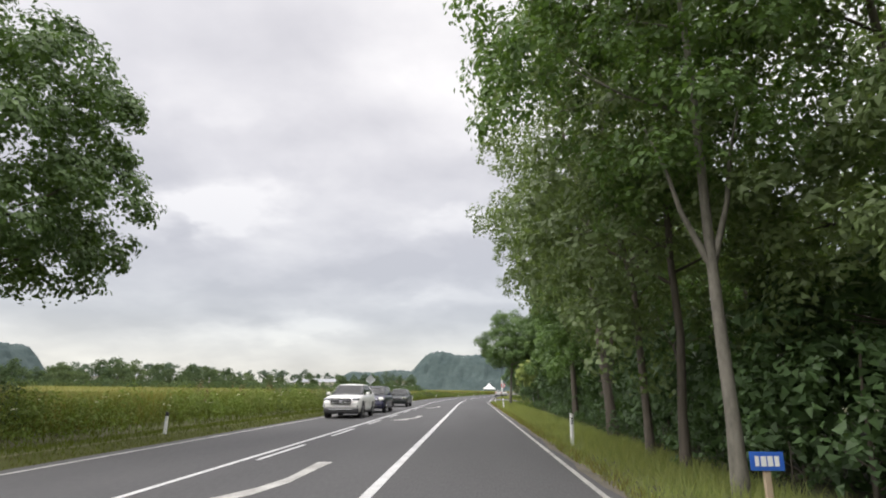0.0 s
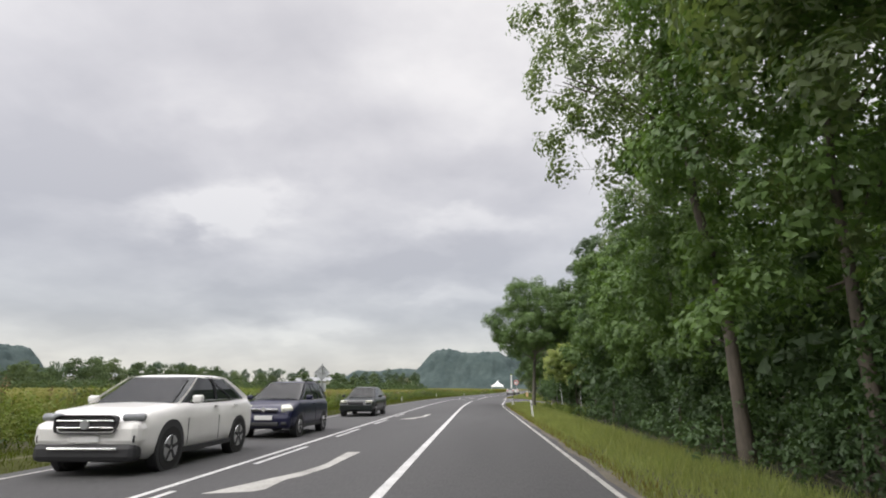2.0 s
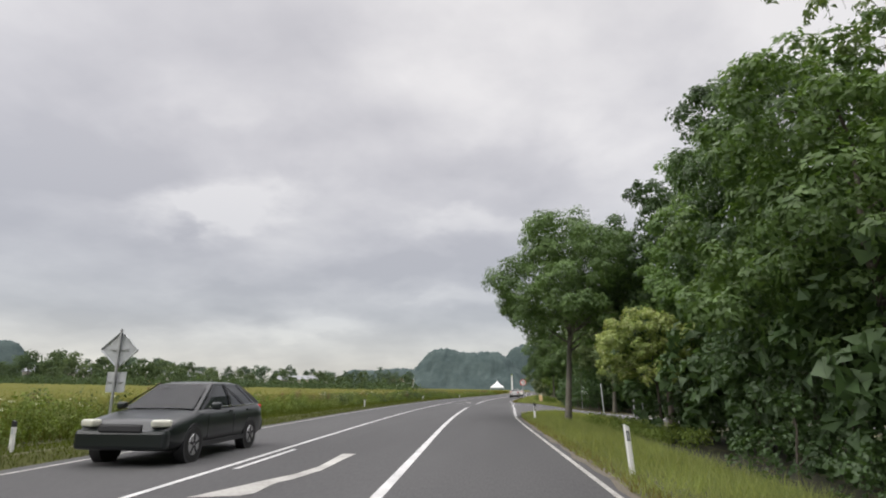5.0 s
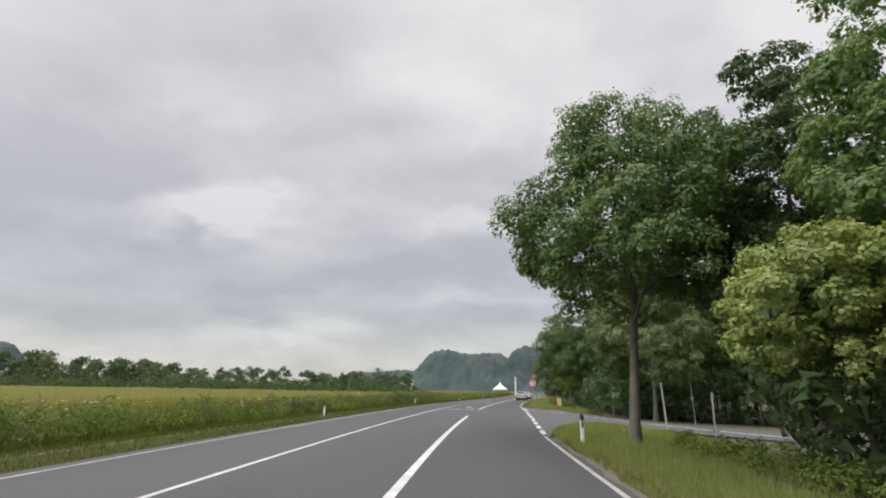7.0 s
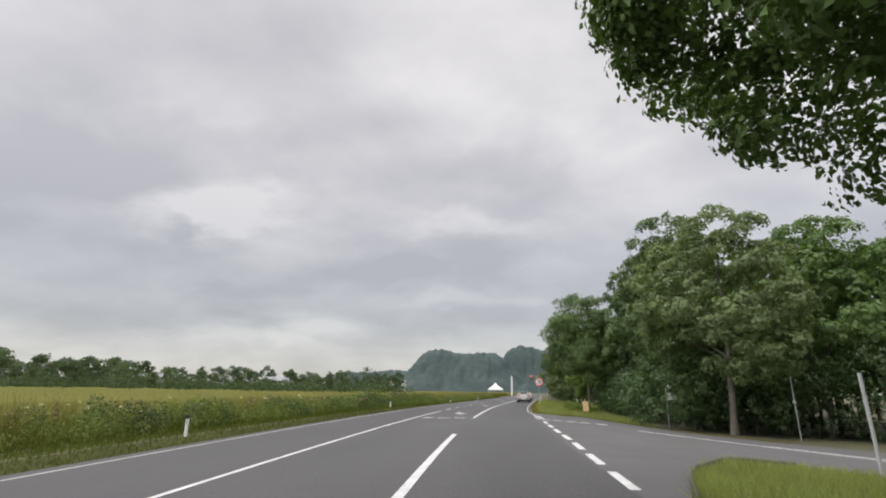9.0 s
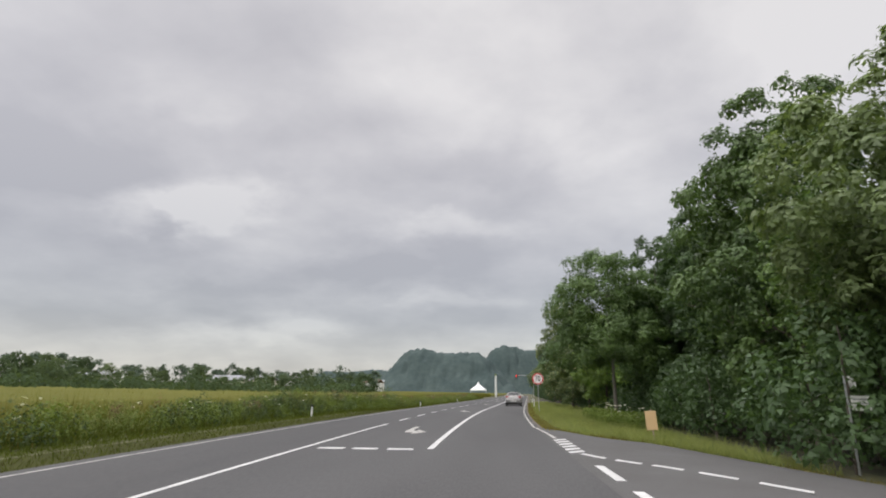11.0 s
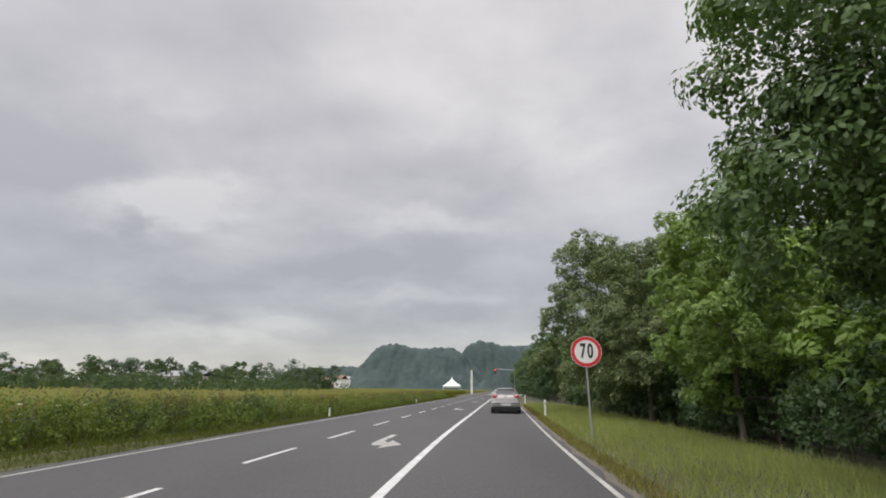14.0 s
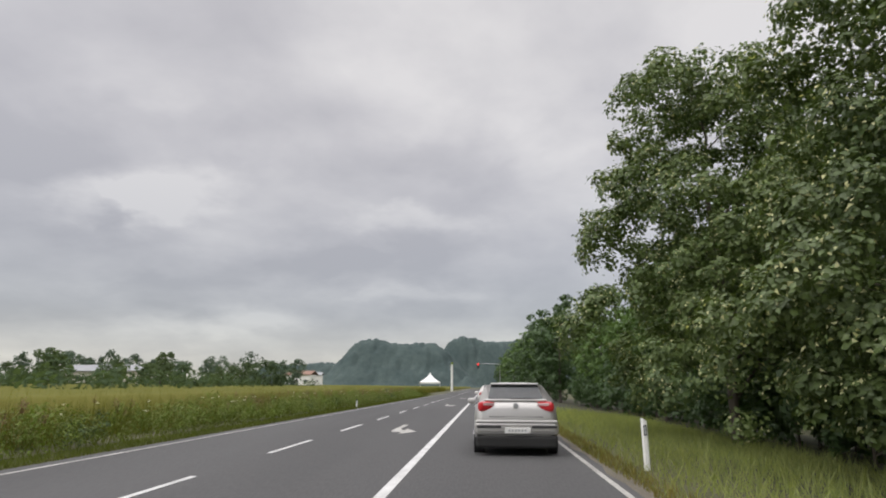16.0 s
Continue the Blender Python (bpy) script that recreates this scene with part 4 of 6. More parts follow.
    for ob in kinds + shrubs + edge + [near_wood]:
        for o in list(ob.children_recursive) + [ob]:
            bpy.data.objects.remove(o)


back_rows()


# ---- grasses, weeds and the crop: stuff ----
def blades(rng, count, place, h0, h1, w, lean=0.35, simple=False):
    """Bent three-corner blades; place(n) gives along, off and a height factor."""
    y, o, f = place(count)
    base = np.array([(*at(a, b, ground_z(a, b)),) for a, b in zip(y, o)])
    h = (h0 + (h1 - h0) * rng.random(count)) * f
    ang = rng.uniform(0, 2 * np.pi, count)
    side = np.stack([np.cos(ang), np.sin(ang), np.zeros(count)], 1) * (w * (0.7 + 0.6 * rng.random(count)))[:, None]
    bend = rng.normal(size=(count, 2)) * lean * h[:, None]
    mid = base + np.concatenate([bend * 0.3, h[:, None] * 0.6], 1)
    tip = base + np.concatenate([bend, h[:, None]], 1)
    if simple:
        V = np.stack([base - side, base + side, tip], 1).reshape(-1, 3)
        return V, np.arange(count)[:, None] * 3 + np.array([0, 1, 2])
    V = np.stack([base - side, base + side, mid + side * 0.7, mid - side * 0.7, tip], 1).reshape(-1, 3)
    b = np.arange(count)[:, None] * 5
    F = np.concatenate([b + np.array([0, 1, 2]), b + np.array([0, 2, 3]), b + np.array([3, 2, 4])], 0)
    return V, F


def verges():
    rng = np.random.default_rng(77)

    def near_bias(n, y0, y1):
        return rng.uniform(y0, y1, n)

    def lush(y):
        """How tall the weeds stand along the field."""
        return np.interp(y, [0, 20, 58, 80, 112, 124, 138, 152, 200], [1.3, 1.55, 1.5, 1.25, 1.25, 1.65, 1.55, 1.25, 1.3])

    def right_verge(n):
        y = np.concatenate([near_bias(n // 2, -2, 71), near_bias(n - n // 2, 99.5, 175)])
        o = 2.3 + 3.6 * rng.random(n) ** 0.9
        o = np.where(y > 99, 2.3 + 6.6 * rng.random(n) ** 0.9, o)
        lim = np.where((y > 99) & (y < 112), np.interp(y, [99.5, 101.3, 103.6, 105.9, 108, 111], [7.2, 6.1, 4.7, 3.65, 3.15, 2.3]), 2.3)
        o = np.maximum(o, lim + 0.15 * rng.random(n))
        return y, o, (0.35 + 0.65 * smoothstep(2.3, 3.6, o)) * (0.6 + 0.8 * rng.random(n))

    V, F = blades(rng, 125000, right_verge, 0.14, 0.4, 0.009, 0.45, True)
    tagged(arr("verge_grass", V, F, M_VERGE), "tall green grass on the verge below the trees", "grass", kind="stuff")

    def corner(n):
        o = rng.uniform(2.4, 9, n)
        hi = np.interp(o, SIDE_O, SIDE_NEAR) - 0.15
        y = hi - (hi - 66) * rng.random(n) ** 1.3
        return y, o, 0.6 + 0.5 * rng.random(n)

    V, F = blades(rng, 32000, corner, 0.1, 0.32, 0.011, 0.4, True)
    tagged(arr("corner_grass", V, F, M_VERGE), "short green grass on the corner by the side road", "grass", kind="stuff")

    def dry(n):
        y = np.concatenate([near_bias(n // 2, 0, 70), near_bias(n - n // 2, 108, 172)])
        o = 2.3 + 0.5 * rng.random(n)
        # along the far edge of the side road
        k = n // 4
        o[:k] = rng.uniform(2.6, 13, k)
        y[:k] = np.interp(o[:k], SIDE_O, SIDE_FAR) + 0.1 + 0.7 * rng.random(k)
        return y, o, 0.7 + 0.5 * rng.random(n)

    V, F = blades(rng, 14000, dry, 0.06, 0.2, 0.008)
    tagged(arr("dry_verge_grass", V, F, M_STRAW), "dry short grass along the asphalt edge", "grass", kind="stuff")

    def dry_left(n):
        return near_bias(n, 4, 200), -8.72 - 0.55 * rng.random(n) ** 1.4, 0.6 + 0.5 * rng.random(n)

    V, F = blades(rng, 16000, dry_left, 0.04, 0.1, 0.009, simple=True)
    tagged(arr("dry_verge_grass", V, F, M_BANK), "dry brown grass along the far edge of the asphalt", "grass", kind="stuff")

    def left_strip(n):
        y = near_bias(n, 4, 230)
        return y, -8.7 - 1.9 * rng.random(n), 0.4 + 0.9 * rng.random(n)

    V, F = blades(rng, 70000, left_strip, 0.05, 0.19, 0.011, simple=True)
    tagged(arr("verge_grass", V, F, M_GRASS), "mown green grass between the road and the weeds", "grass", kind="stuff")

    def patch(y, o, seed=0.0):
        """A smooth value from 0 to 1 that groups weeds in patches."""
        return np.array([0.5 + 0.62 * noise.noise((a * 0.22 + seed, b * 0.5, seed)) + 0.25 * noise.noise((a * 0.9 + seed, b * 0.9, seed)) for a, b in zip(y, o)])

    def tall(n):
        y = near_bias(n, 4, 250)
        o = -10.3 - 3.9 * rng.random(n) ** 0.8
        f = (0.3 + 0.7 * smoothstep(10.3, 12.0, -o)) * (0.75 + 0.5 * patch(y, o, 3.0))
        return y, o, (f + 0.2 * rng.random(n)) * lush(y)

    V, F = blades(rng, 30000, tall, 0.35, 0.9, 0.013, 0.4, True)
    tagged(arr("tall_weeds", V, F, M_GRASS), "tall rank grass and weeds along the field", "weeds", kind="stuff")
    # leafy plants in drifts of three kinds, each a domed clump on its stalk
    def drift(count, seed, low, mat, leaves, size, name, label, reach=3.2, tall=1.0, late=0.0):
        y, o = rng.uniform(4, 235, count), -10.6 - reach * rng.random(count) ** 1.2
        k = patch(y, o, seed)
        keep = k > low + 0.12 * rng.random(count) + late * (0.5 - smoothstep(60, 125, y) + smoothstep(138, 155, y))
        y, o, k = y[keep], o[keep], k[keep]
        hh = lush(y) * tall * (0.3 + 0.7 * k + 0.15 * rng.random(len(y))) * (0.4 + 0.6 * smoothstep(10.5, 11.9, -o))
        cs, rs = [], []
        for a, b, h in zip(y, o, hh):
            r = h * rng.uniform(0.22, 0.36)
            for f in (0.25, 0.55, 0.82):
                cs.append(tuple(at(a + rng.normal() * 0.12, b + rng.normal() * 0.1, ground_z(a, b) + h * f)))
                rs.append(r * (1.25 - 0.6 * f))
        V, F = leaf_sprays(rng, cs, rs, leaves, size, 0.5, 1.15, 0.7, True, 0.8, 0.3)
        tagged(arr(name, V, F, mat), label, "weeds", kind="stuff")

    drift(4200, 0.0, 0.24, M_WEED, 150000, 0.095, "leafy_weeds", "broad-leaved green weeds along the field")
    drift(1900, 23.0, 0.48, M_MUGWORT, 60000, 0.065, "pale_weeds", "pale grey-green weeds in drifts along the field", 2.6, 1.0, -0.3)
    drift(1900, 11.0, 0.5, M_NETTLE, 52000, 0.085, "nettle_patches", "dark green nettles in patches along the field", 2.6, 1.05, 0.4)
    y, o = rng.uniform(20, 230, 900), -10.9 - 2.2 * rng.random(900)
    keep = patch(y, o, 17.0) > 0.55
    cs = [tuple(at(a, b, ground_z(a, b) + lush(a) * rng.uniform(0.55, 0.95))) for a, b in zip(y[keep], o[keep])]
    V, F = leaf_sprays(rng, cs, 0.08 + 0.1 * rng.random(len(cs)), 16000, 0.05, 0.2, 2.2, 0.3)
    tagged(arr("dock_stalks", V, F, M_DOCK), "rusty brown dock stalks among the weeds", "weeds", kind="stuff")
    # seed heads of taller grasses, in golden patches
    def heads(n):
        y = near_bias(n, 4, 240)
        o = -12.2 - 2.2 * rng.random(n)
        return y, o, lush(y) * smoothstep(0.35, 0.75, patch(y, o, 5.0)) + 0.02

    V, F = blades(rng, 42000, heads, 0.75, 1.15, 0.012, 0.3, True)
    tagged(arr("tall_grass", V, F, M_STRAW), "golden seeding grasses among the weeds", "grass", kind="stuff")
    # pale flower heads among the weeds on both sides
    cs, rs = [], []
    for _ in range(260):
        y, o = rng.uniform(4, 230), -10.6 - 2.4 * rng.random()
        cs.append(tuple(at(y, o, ground_z(y, o) + 0.75 + 0.5 * rng.random())))
        rs.append(0.07 + 0.05 * rng.random())
    for _ in range(46):
        y, o = rng.uniform(111.5, 119), 5.6 + 2.0 * rng.random()
        cs.append(tuple(at(y, o, ground_z(y, o) + 0.6 + 0.6 * rng.random())))
        rs.append(0.08 + 0.05 * rng.random())
    V, F = leaf_sprays(rng, cs, rs, 6500, 0.03, 0.0, 0.4, 0.1)
    tagged(arr("white_flowers", V, F, M_UMBEL), "white umbel flowers among the weeds", "flowers", kind="stuff")
    cs, rs = [], []
    for _ in range(60):
        y, o = rng.uniform(110.5, 120), 5.3 + 2.4 * rng.random()
        cs.append(tuple(at(y, o, ground_z(y, o) + 0.3 + 0.3 * rng.random())))
        rs.append(0.25 + 0.2 * rng.random())
    for _ in range(50):
        y, o = rng.uniform(58, 72), 5.6 + 2.6 * rng.random()
        cs.append(tuple(at(y, o, ground_z(y, o) + 0.2 + 0.3 * rng.random())))
        rs.append(0.25 + 0.25 * rng.random())
    V, F = leaf_sprays(rng, cs, rs, 16000, 0.085, 0.4, 0.9, 0.6, True, 0.8)
    tagged(arr("leafy_weeds", V, F, M_WEED), "leafy green weeds at the wood's edge", "weeds", kind="stuff")

    # the crop: a canopy sheet with standing blades near its edge
    def crop(n):
        y = near_bias(n, 2, 330)
        o = -13.5 - 30 * rng.random(n) ** 2.2
        return y, o, (0.75 + 0.45 * rng.random(n)) * (0.86 + 0.3 * patch(y, o * 0.4, 7.0)) * np.interp(y, [10, 35], [0.98, 1.0])

    V, F = blades(rng, 95000, crop, 1.15, 1.42, 0.016, 0.16, True)
    tagged(arr("crop", V, F, M_CROP), "yellow-green cereal crop standing in the field", "crop", kind="stuff")


verges()
V, F = [], []
cy = np.concatenate([np.arange(-40, 260, 5.0), np.arange(260, 700, 20.0)])
co = [-13.6, -14.5, -16, -19, -24, -32, -45, -65, -90, -125]
for y in cy:
    for o in co:
        p = at(y, o)
        z = ground_z(y, o) + (1.2 + 0.06 * noise.noise((p.x * 0.3, p.y * 0.3, 0)) if o < -14 else 0.2)
        V.append((p.x, p.y, z))
k = len(co)
F = [(i * k + j, i * k + j + 1, (i + 1) * k + j + 1, (i + 1) * k + j) for i in range(len(cy) - 1) for j in range(k - 1)]
tagged(arr("crop_field", V, F, M_FIELD, smooth=True), "wide ripening yellow-green crop field", "field", kind="structure")


# ---- distance ----
def far_tree(seed, h, w, n=1000):
    """A wide crown of clumps from low down to the top, uneven to one side."""
    rng = np.random.default_rng(seed)
    cs, rs = [], []
    for k in range(46):
        f = rng.random() ** 0.85
        a, q = rng.uniform(0, 2 * math.pi), w * (0.95 if f < 0.45 else 0.95 * math.sqrt(max(0.03, 1 - ((f - 0.45) / 0.56) ** 2))) * rng.random() ** 0.5
        cs.append((math.cos(a) * q + 0.5 * w * (f - 0.5) * math.sin(seed), math.sin(a) * q, h * (0.1 + 0.84 * f)))
        rs.append(0.27 * w * rng.uniform(0.6, 1.35))
    return leaf_sprays(rng, cs, rs, n, 0.078 * h, 0.1, 0.75)


# the farthest trees, with a stronger haze tint put into the colour
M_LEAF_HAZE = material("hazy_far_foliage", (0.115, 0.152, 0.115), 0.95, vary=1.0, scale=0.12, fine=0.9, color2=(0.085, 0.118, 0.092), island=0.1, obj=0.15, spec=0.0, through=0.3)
FAR = [raw("crown", *far_tree(30 + i, 10.0, 3.6 + 0.6 * (i % 3)), M_LEAF_FAR_HAZED) for i in range(6)]
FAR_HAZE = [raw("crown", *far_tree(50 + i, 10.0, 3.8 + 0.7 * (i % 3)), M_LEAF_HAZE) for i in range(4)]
TRUNK_FAR = raw("trunk", *tube_path([(0, 0, -0.5), (0.1, 0, 2.5), (0, 0.1, 6)], [0.3, 0.22, 0.08], 6), M_BARK)


def plant_far(x, y, s, k, rz, label="broad green tree in the distant field hedge"):
    t = thing("field_tree", pose(x, y, ground_at(x, y), 0, 0, rz), label, "tree", "distant trees")
    t.scale = (s * rng.uniform(0.75, 1.2), s * rng.uniform(0.75, 1.2), s)
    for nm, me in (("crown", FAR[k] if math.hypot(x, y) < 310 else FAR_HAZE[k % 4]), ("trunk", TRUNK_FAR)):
        o = new(nm, me)
        o.parent = t


def polar(deg, dist):
    """A place by its bearing to the left of north from the start, and its distance."""
    return -math.sin(radians(deg)) * dist, math.cos(radians(deg)) * dist


rng = np.random.default_rng(9)
for x, y, k in ((-173, 246, 1.35), (-181, 252, 1.0), (-145, 177, 0.9), (-150, 180, 0.75), (-143, 231, 1.05), (-128, 228, 0.8), (-97, 205, 0.62), (-101, 209, 0.55), (-114, 340, 1.25), (-84, 262, 0.5), (-205, 262, 1.2), (-120, 150, 0.7), (-160, 290, 1.3)):
    plant_far(x, y, k, int(rng.integers(6)), rng.uniform(0, 360), "single dark green tree standing in the field hedge")
for i in range(22):
    b = 12 + 40 * i / 21
    x, y = polar(b + rng.uniform(-0.8, 0.8), rng.uniform(190, 235) + 3 * max(0, 30 - b))
    plant_far(x, y, rng.choice([0.3, 0.4, 0.55, 0.75]), int(rng.integers(6)), rng.uniform(0, 360))
for i in range(62):
    b = 7.6 + 44 * i / 61
    x, y = polar(b + rng.uniform(-0.3, 0.3), rng.uniform(262, 285))
    plant_far(x, y, rng.choice([0.5, 0.65, 0.8, 1.1]) * rng.uniform(0.9, 1.1) * (0.62 if b < 24 else 1.0), int(rng.integers(6)), rng.uniform(0, 360), "low green tree in the hedge behind the field")
for i in range(44):
    b = 8.0 + 42 * i / 43
    x, y = polar(b + rng.uniform(-0.5, 0.5), rng.uniform(330, 400))
    plant_far(x, y, rng.uniform(0.8, 1.4), int(rng.integers(6)), rng.uniform(0, 360), "tall tree in the wood beyond the field")
for i in range(22):
    x, y = polar(50 + 1.5 * i, rng.uniform(150, 240))
    plant_far(x, y, rng.uniform(0.7, 1.1), int(rng.integers(6)), rng.uniform(0, 360))
# a low thicket closes the view under the far crowns
cs, rs = [], []
for i in range(700):
    x, y = polar(6.5 + 50 * rng.random(), rng.uniform(175, 262) if i % 3 else rng.uniform(310, 350))
    cs.append((x, y, ground_at(x, y) + 0.5 + 1.5 * rng.random()))
    rs.append(1.2 + 1.4 * rng.random())
V, F = leaf_sprays(rng, cs, rs, 42000, 0.6, 0.1, 0.8)
tagged(arr("field_thicket", V, F, M_LEAF_FAR_HAZED), "low green thicket along the far edge of the field", "thicket", kind="stuff")


def hill(name, cx, cy, w, d, h, seed, label, size=8.0, shoulder=0.5):
    """A hill whose sheet of ground is covered by domed crowns of trees."""
    rng = np.random.default_rng(seed)
    nx, ny = int(2 * w / 2.2), int(2 * d / 3.2)
    u, v = np.meshgrid(np.linspace(-1, 1, nx + 1), np.linspace(-1, 1, ny + 1), indexing="ij")
    X, Y = u * w, v * d
    base = h * smoothstep(1.0, shoulder, np.abs(u)) * smoothstep(1.0, 0.45, np.abs(v))
    base = base * (0.93 + 0.05 * np.sin(u * 4.1 + seed) + 0.035 * np.sin(u * 9.3 + 2 * seed + v * 3))
    crown = np.zeros_like(base)
    count = int(4 * w * d / (size * size * 0.28))
    px, py = rng.uniform(-w, w, count), rng.uniform(-d, d, count)
    pr, ph = size * rng.uniform(0.35, 0.65, count), size * rng.uniform(0.1, 0.4, count)
    for x, y, r, t in zip(px, py, pr, ph):
        i0, i1 = np.searchsorted(X[:, 0], (x - r, x + r))
        j0, j1 = np.searchsorted(Y[0], (y - r, y + r))
        q = 1 - ((X[i0:i1, j0:j1] - x) ** 2 + (Y[i0:i1, j0:j1] - y) ** 2) / (r * r)
        crown[i0:i1, j0:j1] = np.maximum(crown[i0:i1, j0:j1], np.where(q > 0, t + r * np.sqrt(np.maximum(q, 0)), 0))
    crown += rng.normal(size=crown.shape) * 0.4
    Z = base + crown * smoothstep(0.0, 0.12 * h, base) - 1
    V = np.stack([cx + X, cy + Y, Z], 2).reshape(-1, 3)
    k = ny + 1
    i, j = np.meshgrid(np.arange(nx), np.arange(ny), indexing="ij")
    a = (i * k + j).ravel()
    F = np.stack([a, a + k, a + k + 1, a + 1], 1)
    return tagged(arr(name, V, F, M_HILL_HAZED, smooth=True), label, "hill", kind="structure")


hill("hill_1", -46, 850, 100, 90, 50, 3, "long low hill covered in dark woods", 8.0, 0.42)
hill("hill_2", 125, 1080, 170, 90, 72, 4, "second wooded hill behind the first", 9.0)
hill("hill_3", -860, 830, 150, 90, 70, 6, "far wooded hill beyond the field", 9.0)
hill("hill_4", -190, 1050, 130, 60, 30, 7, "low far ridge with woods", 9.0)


# ---- road furniture ----
def guide_post(y, off, lean=(0, 0), label="white roadside guide post with a black band", capped=True):
    t = thing("guide_post", along(y, off, ground_z(y, off)) @ pose(0, 0, 0, lean[0], lean[1], 0), label, "guide post", "guide posts")
    bm = bmesh.new()
    ring = [(-0.06, 0.035), (-0.06, -0.02), (-0.035, -0.045), (0.035, -0.045), (0.06, -0.02), (0.06, 0.035)]
    for z0, z1, who in ((-0.3, 0.78, "post_body"), (0.78, 0.9, "black_band"), (0.9, 0.99, "cap")):
        bm = bmesh.new()
        lo = [bm.verts.new((x, yy, z0)) for x, yy in ring]
        slope = 0.05 if who == "cap" else 0.0
        hi = [bm.verts.new((x, yy, z1 - (slope if x > 0 else 0))) for x, yy in ring]
        for i in range(6):
            bm.faces.new((lo[i], lo[(i + 1) % 6], hi[(i + 1) % 6], hi[i]))
        bm.faces.new(lo[::-1])
        bm.faces.new(hi)
        part(who, bm, M_BLACK if capped and who != "post_body" else M_WHITE, t)
    t.scale = (0.75, 0.75, 0.66) if off < 0 else (0.9, 0.9, 0.95)
    r = part("reflector", box(0.06, 0.012, 0.2, (0, -0.05, 0.66 if capped else 0.76), 0.004), M_BLACK if off > 0 else M_GREYBACK, t, "small upright reflector")
    if not capped:
        part("lens", box(0.026, 0.008, 0.15, (0, -0.058, 0.76), 0.003), M_GREYBACK, r, "pale reflector lens")
    return t


for y, off, lean in ((15.0, -9.4, (0, 1)), (50.4, -9.75, (1, -2)), (82.9, -9.25, (0, 1)), (114.6, -9.7, (0, 2)), (147.6, -9.55, (-1, 0)), (180.0, -9.4, (0, 0))):
    guide_post(y, off, lean)
for y, off, lean in ((15.2, 3.05, (0, 1)), (50.4, 2.95, (0, -4)), (69.1, 2.86, (0, 0)), (149.9, 3.0, (0, 0)), (182.0, 3.0, (0, 0))):
    guide_post(y, off, lean, "white guide post in the verge grass", 60 < y < 140)


def pole(t, x0, y0, z0, z1, r=0.032, mat=None, lean=(0, 0), name="pole"):
    return part(name, tube((x0, y0, z0), (x0 + lean[0], y0 + lean[1], z1), r, seg=12), mat or M_STEEL, t)


def disc(r, thick, at_=(0, 0, 0), seg=48):
    """A round plate facing along -y."""
    bm = bmesh.new()
    m = Matrix.Translation(at_) @ Matrix.Rotation(radians(90), 4, "X")
    bmesh.ops.create_cone(bm, cap_ends=True, segments=seg, radius1=r, radius2=r, depth=thick, matrix=m)
    return bm


def ring_plate(r0, r1, y0, y1, seg=48, z=0.0):
    bm = bmesh.new()
    vs = []
    for k in range(seg):
        a = 2 * math.pi * k / seg
        c, s = math.cos(a), math.sin(a)
        vs.append([bm.verts.new((r * c, yy, z + r * s)) for r, yy in ((r0, y0), (r1, y0), (r1, y1), (r0, y1))])
    for k in range(seg):
        a, b = vs[k], vs[(k + 1) % seg]
        for i in range(4):
            bm.faces.new((a[i], b[i], b[(i + 1) % 4], a[(i + 1) % 4]))
    bmesh.ops.recalc_face_normals(bm, faces=bm.faces[:])
    return bm


def letters(text, size, m, mat, parent, name="numeral", squeeze=0.8, bold=0.0):
    """Flat raised characters of the built-in font, as a mesh."""
    cu = bpy.data.curves.new(name, "FONT")
    cu.body, cu.size, cu.align_x, cu.align_y = text, size, "CENTER", "CENTER"
    cu.extrude, cu.offset = 0.0015, bold
    ob = new(name, cu)
    bpy.context.view_layer.update()
    me = bpy.data.meshes.new_from_object(ob.evaluated_get(bpy.context.evaluated_depsgraph_get()))
    bpy.data.objects.remove(ob)
    me.transform(m @ Matrix.Diagonal((squeeze, 1, 1, 1)))
    me.materials.clear()
    me.materials.append(mat)
    o = new(name, me)
    o.parent = parent
    return o


def speed_sign():
    t = thing("speed_limit_sign", along(133.3, 3.18, ground_z(133.3, 3.18), -3), "round red-rimmed speed limit sign on a grey pole", "road sign")
    zc = 2.71
    part("pole", tube((0.05, 0.03, -0.4), (-0.03, 0.03, zc + 0.4), 0.032, seg=14), M_STEEL, t, "thin grey steel pole")
    plate = part("plate", disc(0.48, 0.012, (0, -0.02, zc)), M_GREYBACK, t, "round grey-backed plate")
    part("face", disc(0.372, 0.006, (0, -0.031, zc)), M_WHITE, plate, "white sign face")
    part("rim", ring_plate(0.368, 0.472, -0.036, -0.026, z=zc), M_RED, plate, "red rim")
    part("edge", ring_plate(0.472, 0.484, -0.034, -0.026, z=zc), M_WHITE, plate, "thin white edge")
    for ch, x in (("7", -0.105), ("0", 0.125)):
        letters(ch, 0.64, pose(x, -0.036, zc, 90, 0, 0), M_BLACK, plate, "numeral", 0.56, 0.02)
    part("clamp", box(0.12, 0.05, 0.04, (0, 0.02, zc + 0.2), 0.006), M_STEEL, t)
    part("clamp", box(0.12, 0.05, 0.04, (0, 0.02, zc - 0.2), 0.006), M_STEEL, t)


speed_sign()


